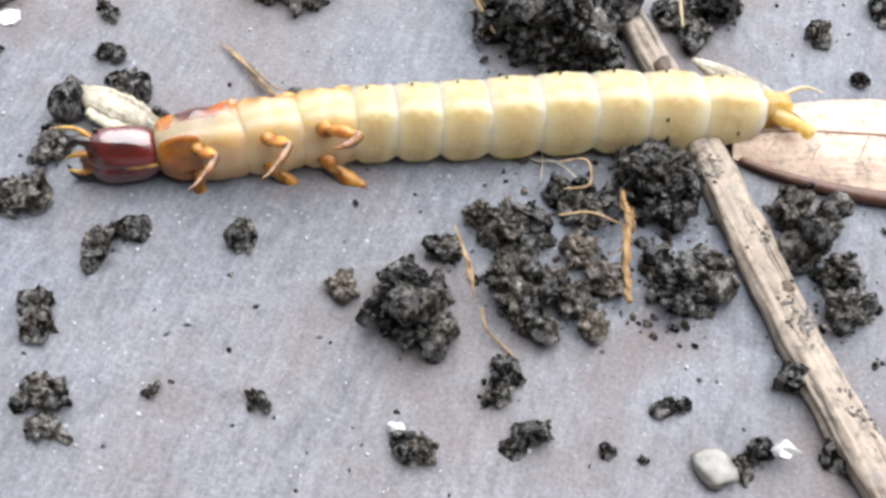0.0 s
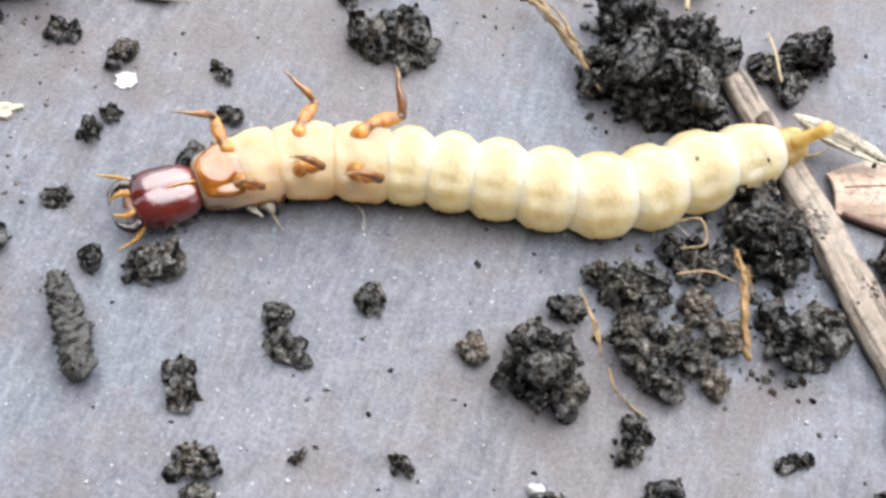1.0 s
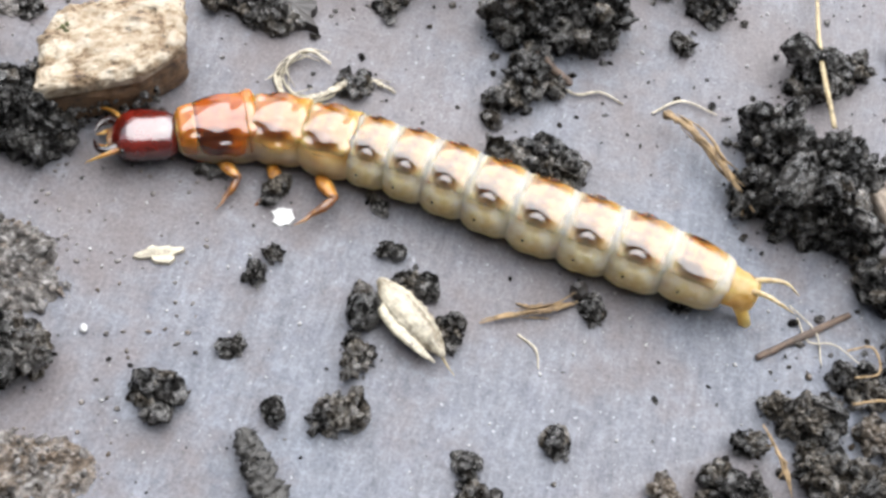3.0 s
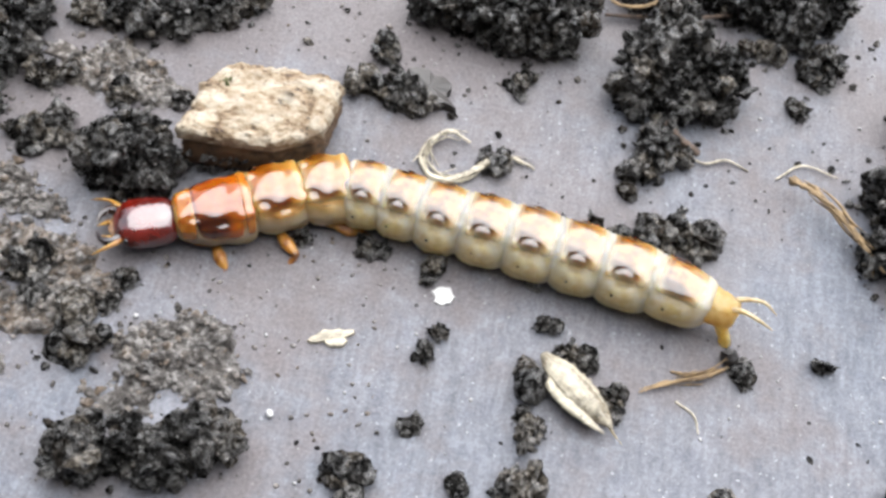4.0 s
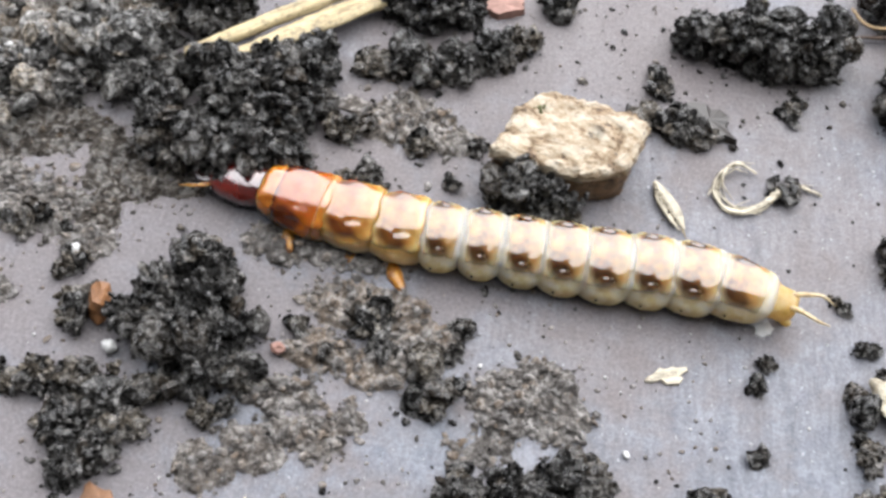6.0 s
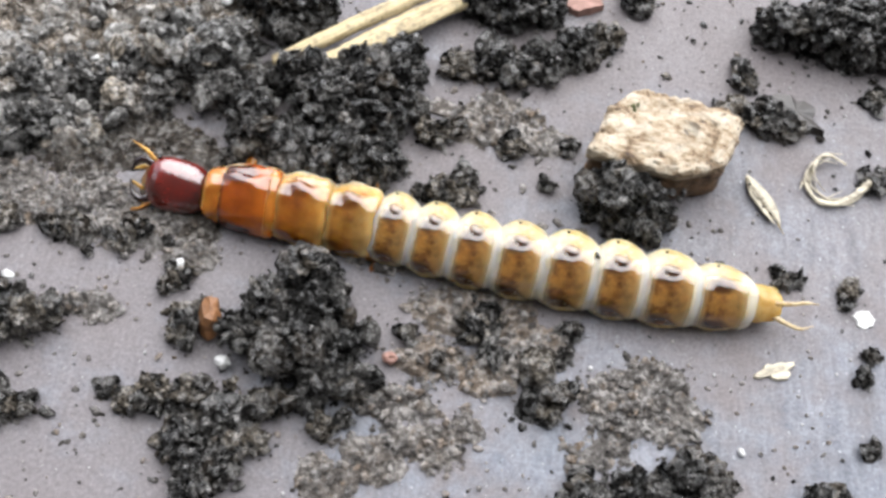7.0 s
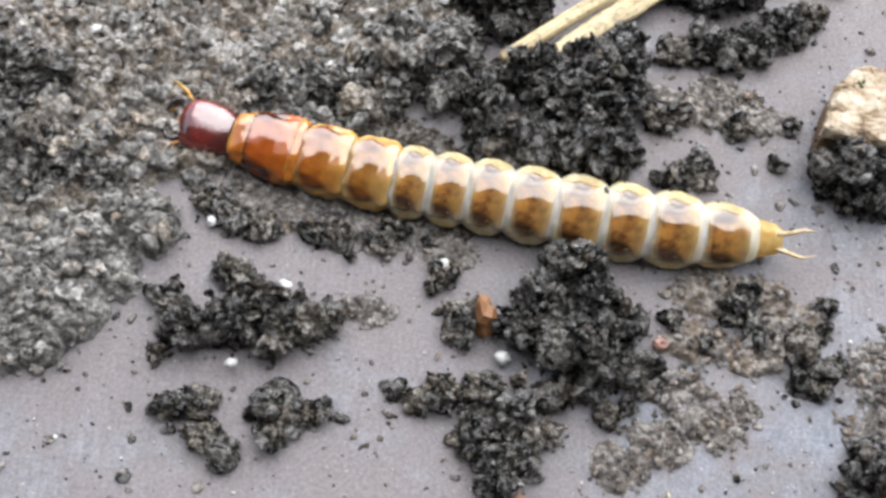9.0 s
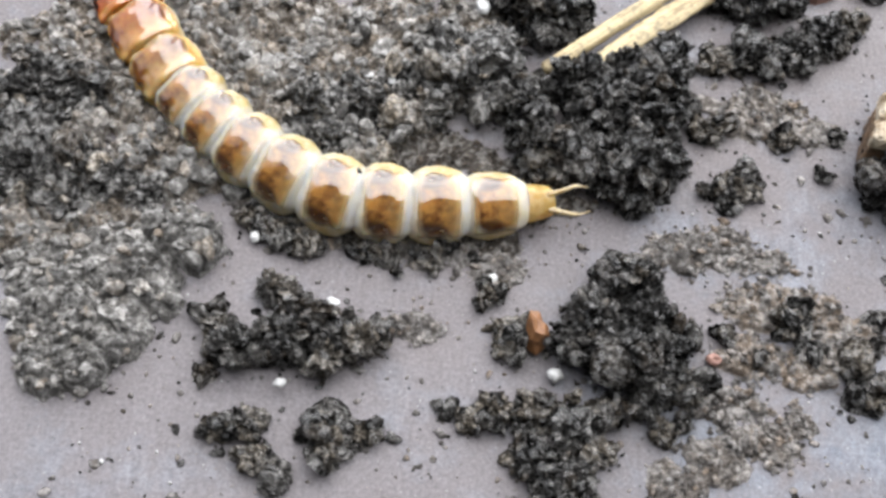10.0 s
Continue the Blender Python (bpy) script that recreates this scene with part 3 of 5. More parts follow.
# ---- stick, leaf and straw ----
def weathered_stick():
    a, b = np.array((2.75, 11.75)), np.array((16.2, -6.0))
    length, n, sides = float(np.linalg.norm(b - a)), 120, 44
    v = []
    for i in range(n):
        x = length * (i / (n - 1) - 0.5)
        w = np.interp(i / (n - 1), (0, 0.12, 0.4, 1), (0.46, 0.56, 0.66, 0.70))
        bow = 0.18 * math.sin(i / (n - 1) * 7)
        for j in range(sides):
            ang = 2 * math.pi * j / sides
            c, s = math.cos(ang), math.sin(ang)
            ridge = 1 + 0.10 * noise.noise(Vector((x * 0.25, c * 4, s * 4))) + 0.16 * noise.noise(Vector((x * 0.9, c * 1.3, s * 1.3))) - 0.22 * max(noise.noise(Vector((x * 0.10, c * 6 + 3, s * 6))) - 0.12, 0)
            v.append((x, bow + w * ridge * math.copysign(abs(c) ** 0.7, c), 0.42 + 0.4 * ridge * math.copysign(abs(s) ** 0.8, s)))
    f = grid_tris(n, sides, True)
    v += [(-length / 2 - 0.1, 0, 0.4), (length / 2 + 0.1, 0, 0.4)]
    f += [(n * sides, (j + 1) % sides, j) for j in range(sides)]
    f += [(n * sides + 1, sides * (n - 1) + j, sides * (n - 1) + (j + 1) % sides) for j in range(sides)]
    c = (a + b) / 2
    ob = lying("stick", shape("stick", M_STICK, (v, f), floor=0.0), c[0], c[1], 0, math.degrees(math.atan2(*(b - a)[::-1])),
               "weathered flattened grey-brown stick lying on the board", "stick")
    for x0, wide, count in ((-3.6, 0.8, 60), (-0.6, 0.5, 40), (2.6, 1.1, 90), (5.8, 0.9, 70), (8.6, 0.8, 60)):
        s = Soup()
        for _ in range(count):
            x, y = x0 + rng.normal() * wide * 0.5, rng.normal() * 0.28
            grit(s, (x, y, 0.80 - 0.35 * y * y), rng.uniform(0.03, 0.11), 0.55)
        part("mud_patch", s.mesh("mud_patch", M_CRUST, None, False), ob, "dried grey mud stuck to the stick")
    for x, r in ((-7.6, 0.32), (1.3, 0.2)):
        s = Soup()
        vv, ff = lumpy(2, x, 0.5)
        s.add(vv * (r * 1.3, r, r * 0.6) + (x, 0.1, 0.78), ff)
        part("knot", s.mesh("knot", M_TWIG), ob, "brown scar on the stick")
    return ob


def dry_leaf():
    """A domed dry leaf blade with a rolled rim, a midrib and side veins; x runs from its tip to its stalk."""
    length, half, nu, nv = 11.0, 2.15, 40, 21

    def at(u, w, lift=0.0):
        x = length * u
        width = half * (math.sin(math.pi * min(0.06 + u * 0.78, 1)) ** 0.6)
        h = 0.15 + 0.8 * (1 - w * w) * math.sin(math.pi * min(u + 0.1, 1)) ** 0.7 + 0.07 * noise.noise(Vector((x * 0.7, w * 2, 1)))
        return (x, w * width - 0.16 * x * 0.3, max(h + lift, 0.02))

    top = [at(i / (nu - 1), 2 * j / (nv - 1) - 1) for i in range(nu) for j in range(nv)]
    low = [(x, y * 0.985, max(z - 0.12, 0.0)) for x, y, z in top]
    f = [(a, c, b) for a, b, c in grid_tris(nu, nv, False)]
    k = nu * nv
    g = [(a + k, c + k, b + k) for a, b, c in f]
    rim = [i * nv for i in range(nu)] + [(nu - 1) * nv + j for j in range(1, nv)] + [i * nv + nv - 1 for i in range(nu - 2, -1, -1)] + [j for j in range(nv - 2, 0, -1)]
    side = []
    for a, b in zip(rim, rim[1:] + rim[:1]):
        side += [(a, b + k, a + k), (a, b, b + k)]
    leaf = lying("dry_leaf", shape("dry_leaf", M_LEAF, (top + low, f + g + side)), 7.7, 7.35, 0, 19,
                 "curled dry pinkish-brown leaf with dark rim under the stick", "leaf")
    part("leaf_rim", shape("leaf_rim", M_VEIN, tube([at(u, -1.0, 0.10) for u in np.linspace(0.02, 0.98, 14)], (0.12, 0.30, 0.2), 40, 9)), leaf, "dark red-brown rolled rim")
    part("midrib", shape("midrib", M_RIB, tube([at(u, 0.0, 0.01) for u in np.linspace(0.03, 0.97, 12)], (0.03, 0.07), 40, 7)), leaf, "raised brown midrib")
    for u in np.linspace(0.15, 0.8, 6):
        for w in (-0.8, 0.8):
            part("vein", shape("vein", M_RIB, tube([at(u, 0, 0.0), at(u - 0.04, w * 0.5, 0.0), at(u - 0.07, w, 0.0)], (0.022, 0.01), 12, 5)), leaf)
    return leaf


def husk(name, x, y, z, yaw, length, wide, label, open_by=0.5):
    """A seed husk: a pointed hull, a loose valve along one side and a bristle at its tip."""
    xs = np.linspace(-0.5, 0.5, 9)
    rad = [wide * 0.5 * k for k in (0.25, 0.62, 0.88, 1.0, 1.0, 0.92, 0.74, 0.48, 0.12)]
    hull = tube([(length * k, 0.04 * math.sin(k * 6), wide * 0.36) for k in xs], rad, 48, 22, 0.16, 0.72)
    me = shape("hull", M_HUSK, hull)
    ob = lying(name, me, x, y, z, yaw, label, "seed husk")
    valve = tube([(length * k, -wide * (0.32 + open_by * 0.2 * (1 - 4 * k * k)), wide * 0.42) for k in xs[2:]], [r * 0.42 for r in rad[2:]], 34, 12, 0.25, 0.5)
    part("valve", shape("valve", M_HUSK, valve), ob, "loose cream valve")
    s = Soup()
    for _ in range(16):
        u = rng.uniform(-0.4, 0.4)
        grit(s, (length * u, -wide * rng.uniform(0.1, 0.5), wide * rng.uniform(0.15, 0.6)), rng.uniform(0.03, 0.09))
    part("stuck_soil", s.mesh("stuck_soil", M_SOIL), ob, "black soil stuck in the slit")
    part("bristle", shape("bristle", M_STRAW, tube([(length * 0.46, 0, wide * 0.3), (length * 0.58, -0.05, wide * 0.25), (length * 0.68, -0.02, wide * 0.12)], (0.06, 0.03, 0.015), 10, 6)), ob)
    return ob


def bark_chunk():
    """The chunk that the larva shoves aside: a pale crust over a brown rotten body, with a moss tuft."""
    corners = ((2.85, 1.7), (2.2, 1.95), (0.1, 1.85), (-1.5, 1.6), (-2.35, 0.4), (-2.65, -1.75), (-1.0, -1.72), (0.8, -1.6), (2.5, -0.6))
    way = np.unwrap(np.array([math.atan2(y, x) for x, y in corners]))
    far = np.array([math.hypot(x, y) for x, y in corners])
    way, far = np.r_[way, way[0] + 2 * math.pi], np.r_[far, far[0]]

    def edge(a):
        """The outline's distance at the angle a, straight from corner to corner."""
        i = min(max(int(np.searchsorted(way, a)) - 1, 0), len(way) - 2)
        return far[i] * far[i + 1] * math.sin(way[i + 1] - way[i]) / (far[i] * math.sin(a - way[i]) + far[i + 1] * math.sin(way[i + 1] - a))

    def lump_of(level, wide, low, high, seed):
        v, f = ball(level)
        out = []
        for p in v:
            a = (math.atan2(p[1], p[0]) - way[0]) % (2 * math.pi) + way[0]
            r = wide * float(edge(a)) * math.hypot(p[0], p[1]) ** 0.3
            z = math.copysign(abs(p[2]) ** 0.45, p[2])
            q = Vector((r * math.cos(a), r * math.sin(a), (low + high) / 2 + (high - low) / 2 * z))
            s = q + Vector((seed, 0, 0))
            rough = 0.04 * noise.fractal(s * 0.8, 0.6, 2, 4) + 0.02 * (0.4 - noise.voronoi(s * 1.3)[0][0]) + 0.018 * noise.fractal(s * 3.2, 0.6, 2, 3)
            out.append((q.x * (1 + rough), q.y * (1 + rough), q.z * (1 + 1.2 * rough)))
        return out, f

    ob = lying("bark_chunk", shape("bark_chunk", M_ROT, lump_of(5, 0.97, -0.1, 1.85, 9.0), floor=0.0), -22.6, 6.9, 0, 22, "pale tan chunk of rotten bark with brown underside", "bark")
    part("crust", shape("crust", M_STONE, lump_of(6, 1.0, 1.5, 2.3, 0.0)), ob, "pale cream pitted crust")
    s = Soup()
    for _ in range(14):
        grit(s, (-1.5 + rng.normal() * 0.13, 0.75 + rng.normal() * 0.16, 2.2 + rng.normal() * 0.03), rng.uniform(0.05, 0.1))
    part("moss_tuft", s.mesh("moss_tuft", M_GREEN), ob, "tiny olive moss tuft")
    s = Soup()
    for _ in range(60):
        a = rng.uniform(-2.3, 1.4)
        grit(s, (a, -1.95 + 0.1 * (a + 2.3) + rng.normal() * 0.06, rng.uniform(0.1, 1.1)), rng.uniform(0.05, 0.14))
    part("stuck_soil", s.mesh("stuck_soil", M_SOIL), ob, "black soil stuck to the side")
    return ob


def grain(name, x, y, size, material, label, category, flat=0.5, yaw=0.0, seed=1, z=0.0, group="", round_off=False):
    v, f = lumpy(3 if round_off else 2, seed, 0.30 if round_off else 0.55, 1.2)
    p = v * np.array(size)
    p[:, 2] -= p[:, 2].min()
    ob = lying(name, shape(name, material, (p, f), smooth=round_off), x, y, z, yaw, label, category, group)
    return ob


def flat_chip(name, x, y, size, thick, material, label, category, yaw, seed):
    """A thin angular chip with a broken outline."""
    n = 22
    ring = []
    for j in range(n):
        a = 2 * math.pi * j / n
        k = 0.85 + 0.45 * noise.noise(Vector((seed + 1.4 * math.cos(a), 1.4 * math.sin(a), 0))) + 0.35 * noise.noise(Vector((seed, j * 0.83, 4)))
        ring.append((size[0] * k * math.cos(a), size[1] * k * math.sin(a)))
    v = [(a, b, 0.0) for a, b in ring] + [(a * 0.94, b * 0.94, thick * (1 + 0.5 * noise.noise(Vector((a * 2, b * 2, seed))))) for a, b in ring] + [(0, 0, 0), (0, 0, thick * 1.02)]
    f = []
    for j in range(n):
        k = (j + 1) % n
        f += [(j, k, n + k), (j, n + k, n + j), (2 * n, k, j), (2 * n + 1, n + j, n + k)]
    return lying(name, shape(name, material, (v, f), smooth=False), x, y, 0, yaw, label, category)


def ringed_fragment():
    n, sides = 90, 24
    a, b = np.array((-15.4, -4.25)), np.array((-13.15, -7.3))
    length, v = float(np.linalg.norm(b - a)), []
    for i in range(n):
        u = i / (n - 1)
        r = np.interp(u, (0, 0.05, 0.18, 0.6, 0.93, 1), (0.16, 0.3, 0.36, 0.48, 0.42, 0.2)) * (1 + 0.05 * math.cos(u * 2 * math.pi * 10))
        for j in range(sides):
            t = 2 * math.pi * j / sides
            k = r * (1 + 0.55 * noise.fractal(Vector((u * 12, math.cos(t) * 2.2, math.sin(t) * 2.2)), 0.6, 2, 4))
            v.append((length * (u - 0.5), k * math.cos(t) + 0.12 * math.sin(u * 3), 0.45 + 0.85 * k * math.sin(t)))
    f = grid_tris(n, sides, True)
    v += [(-length / 2 - 0.05, 0, 0.45), (length / 2 + 0.05, 0, 0.45)]
    f += [(n * sides, (j + 1) % sides, j) for j in range(sides)] + [(n * sides + 1, sides * (n - 1) + j, sides * (n - 1) + (j + 1) % sides) for j in range(sides)]
    c = (a + b) / 2
    ob = lying("plant_fragment", shape("plant_fragment", M_GREYBIT, (v, f), floor=0.0), c[0], c[1], 0, math.degrees(math.atan2(*(b - a)[::-1])),
               "dark grey ringed plant fragment lying on the board", "plant debris")
    s = Soup()
    for _ in range(70):
        x, t = rng.uniform(-0.46, 0.46) * length, rng.uniform(0.2, 2.9)
        grit(s, (x, 0.4 * math.cos(t), 0.45 + 0.36 * math.sin(t)), rng.uniform(0.03, 0.1))
    part("stuck_soil", s.mesh("stuck_soil", M_SOIL, None, False), ob, "dark crumbs stuck to it")
    return ob


def split_straw():
    """The pale split straw that leans on the soil heap."""
    a, b = np.array((-39.5, 10.4, 0.9)), np.array((-31.7, 17.4, 0.5))
    c, d = (a + b) / 2, b - a
    half = float(np.linalg.norm(d)) / 2
    ob = new("straw")
    ob.matrix_basis = pose(c[0] * MM, c[1] * MM, 0, 0, 0, math.degrees(math.atan2(d[1], d[0])))
    tagged(ob, "pale yellow split straw leaning on black soil", "straw")
    part("stalk", shape("stalk", M_STRAW, tube([(-half, 0.0, 1.15), (0, 0.05, 0.95), (half, 0.0, 0.7)], (0.3, 0.34, 0.32), 30, 12, 0.15, 0.8)), ob)
    part("stalk", shape("stalk", M_STRAW, tube([(-half * 0.70, -0.95, 1.0), (0, -0.85, 0.85), (half, -0.9, 0.6)], (0.42, 0.5, 0.46), 30, 14, 0.25, 0.4)), ob, "flat strip split from the straw")
    return ob


# ---- the larva ----
NAMES = ["head", "prothorax", "mesothorax", "metathorax"] + ["abdomen_segment"] * 8 + ["tail_segment"]
CUTS = (0.0, 0.098, 0.205, 0.287, 0.363, 0.424, 0.487, 0.555, 0.63, 0.71, 0.785, 0.868, 0.955, 1.0)
WIDE = (0.95, 1.16, 1.25, 1.28, 1.24, 1.26, 1.29, 1.32, 1.34, 1.34, 1.30, 1.12, 0.64)
LONG = 22.5


def girth(u, taper, deg, pinch):
    """How full a segment is at u along it: flat along the back, drawn in at its rims and more so on the flanks."""
    flank = math.exp(-(((deg - 102) / 36) ** 2))
    p = pinch * (1.0 + 1.2 * flank)
    return (1 - p * abs(u) ** (4.0 - 1.6 * flank)) * max(1 - abs(u) ** 18, 0.0) ** 0.5 * (1 + taper * u)


def swell(u, deg, fold):
    """The folds along a flank: a furrow under the back plate, a bulge, a furrow, and a lower bulge."""
    m = 1 + fold * math.exp(-(((deg - 98) / 20) ** 2)) * (1 - u * u) - 0.05 * math.exp(-(((deg - 68) / 8) ** 2))
    return m - 0.035 * math.exp(-(((deg - 118) / 7) ** 2)) + 0.045 * math.exp(-(((deg - 134) / 14) ** 2)) * (1 - u * u)


def section(a):
    """A segment's cross-section: rounded, with a flattened back and belly."""
    y, z = math.sin(a), math.cos(a)
    return math.copysign(abs(y) ** 0.92, y), math.copysign(abs(z) ** 0.80, z)


def fullness(u, a, half, wide, fold, pinch, taper):
    """How far the skin stands out at u along a segment and at the angle a round it."""
    deg = abs(math.degrees(math.atan2(math.sin(a), math.cos(a))))
    m = max(girth(u, taper, deg, pinch), 0.02) * swell(u, deg, fold)
    crease = math.exp(-(((abs(deg - 152)) / 7) ** 2)) * (1 - u * u)
    ring = math.hypot((deg - 56) / 17, (u - 0.06) / 0.30)
    dimple = math.exp(-(((ring - 1) / 0.28) ** 2)) if fold > 0.09 else 0.0
    m *= 1 - 0.05 * crease - 0.035 * dimple + (0.05 if fold > 0.06 else 0.10) * noise.noise(Vector((u * 2.2, math.cos(a) * 2.2, math.sin(a) * 2.2 + wide)))
    return m


def skin(half, wide, high, fold=0.12, pinch=0.19, nu=32, nv=56, taper=0.0):
    """A segment's skin about the local x axis, z towards the back."""
    v = []
    for i in range(nu):
        u = -1 + 2 * i / (nu - 1)
        for j in range(nv):
            a = 2 * math.pi * j / nv
            m, (y, z) = fullness(u, a, half, wide, fold, pinch, taper), section(a)
            v.append((u * half, wide * m * y, high * m * z))
    f = [(a, c, b) for a, b, c in grid_tris(nu, nv, True)]
    return v, f


def shield(half, wide, high, u0, u1, span, proud=0.012, fold=0.12, pinch=0.19, taper=0.0, below=False):
    """A plate over the back (or below, over the throat) of a segment, its rim sunk into the skin."""
    nu, nv, v, plate = 32, 64, [], []
    for i in range(nu):
        s = i / (nu - 1)
        for j in range(nv):
            w = 2 * j / (nv - 1) - 1
            uu = (u0 + u1) / 2 + (u1 - u0) / 2 * (2 * s - 1) * (1 - 0.16 * abs(w) ** 4)
            a = radians(span) * w * (1 - 0.12 * (2 * s - 1) ** 4) + (math.pi if below else 0.0)
            m, (y, z) = fullness(uu, a, half, wide, fold, pinch, taper), section(a)
            edge = min(1.0, 7 * min(s, 1 - s), 9 * (1 - abs(w)) / 2)
            lift = -0.008 + (proud + 0.008) * edge
            plate.append((min(1.35 * (1 - (abs(w) ** 3.5 + abs(2 * s - 1) ** 3.5) ** (1 / 3.5)), 1.0), max(0.0, 1 - (((abs(w) - 0.64) / 0.36) ** 2 + ((s - 0.68) / 0.45) ** 2)), s))
            v.append((uu * half, (wide * m + lift) * y, (high * m + lift) * z))
    k = nu * nv
    v += [(x, y * 0.55, z * 0.55) for x, y, z in v]
    f = [(a, c, b) for a, b, c in grid_tris(nu, nv, False)]
    f += [(a + k, c + k, b + k) for a, b, c in f]
    rim = [i * nv for i in range(nu)] + [(nu - 1) * nv + j for j in range(1, nv)] + [i * nv + nv - 1 for i in range(nu - 2, -1, -1)] + list(range(nv - 2, 0, -1))
    for a, b in zip(rim, rim[1:] + rim[:1]):
        f += [(a, b + k, b), (a, a + k, b + k)]
    return v, f, np.array(plate + plate)


def leg_mesh(side, size):
    """A leg from its hip: a honey-coloured coxa and thigh, then a thin brown shin and claw, reaching out along y and down."""
    s, k = side, size
    coxa = tube([(0.06, -s * 0.1, 0.06), (0.02, s * 0.14 * k, -0.06), (-0.04, s * 0.42 * k, -0.14)], (0.24 * k, 0.24 * k, 0.13 * k), 14, 12)
    thigh = tube([(-0.04, s * 0.34 * k, -0.12), (-0.26, s * 0.74 * k, -0.06), (-0.52 * k, s * 1.15 * k, -0.12)], (0.15 * k, 0.24 * k, 0.13 * k), 18, 12, 0.0, 0.7)
    knee = tube([(-0.50 * k, s * 1.12 * k, -0.11), (-0.51 * k, s * 1.22 * k, -0.17)], (0.15 * k, 0.12 * k), 6, 10)
    shin = tube([(-0.51 * k, s * 1.18 * k, -0.15), (-0.28 * k, s * 1.42 * k, -0.34), (0.0, s * 1.62 * k, -0.50)], (0.11 * k, 0.13 * k, 0.08 * k), 14, 10)
    foot = tube([(-0.01 * k, s * 1.60 * k, -0.49), (0.18 * k, s * 1.84 * k, -0.58), (0.42 * k, s * 2.05 * k, -0.62)], (0.08 * k, 0.055 * k, 0.014), 12, 8)
    me = shape("leg", M_LEG, coxa, thigh, knee, shin, foot)
    me.materials.append(M_SHIN)
    brown = len(coxa[1]) + len(thigh[1])
    for p in me.polygons:
        p.material_index = int(p.index >= brown)
    return me


def head_mesh():
    """The head capsule: flat and squarish, widest before the middle, narrowed to the neck, with a furrow below."""
    v, f = ball(5)
    out = []
    for p in v:
        q = np.sign(p) * np.abs(p) ** np.array((0.64, 0.86, 0.94))
        wide = float(np.interp(p[0], (-1, -0.6, 0.1, 0.6, 1), (0.76, 0.87, 1.00, 1.02, 0.90)))
        tall = float(np.interp(p[0], (-1, -0.3, 0.4, 1), (0.66, 0.70, 0.67, 0.52)))
        furrow = 0.05 * math.exp(-((p[1] / 0.07) ** 2)) if p[2] < 0 else 0.025 * math.exp(-(((abs(p[1]) - 0.34) / 0.12) ** 2)) * max(p[0] + 0.2, 0)
        out.append((q[0] * 1.26 + 0.04 - 0.06 * (1 - abs(p[1])) * max(p[0], 0), q[1] * wide, q[2] * tall - 0.03 - math.copysign(furrow, p[2])))
    return shape("head", M_HEAD, (out, f))


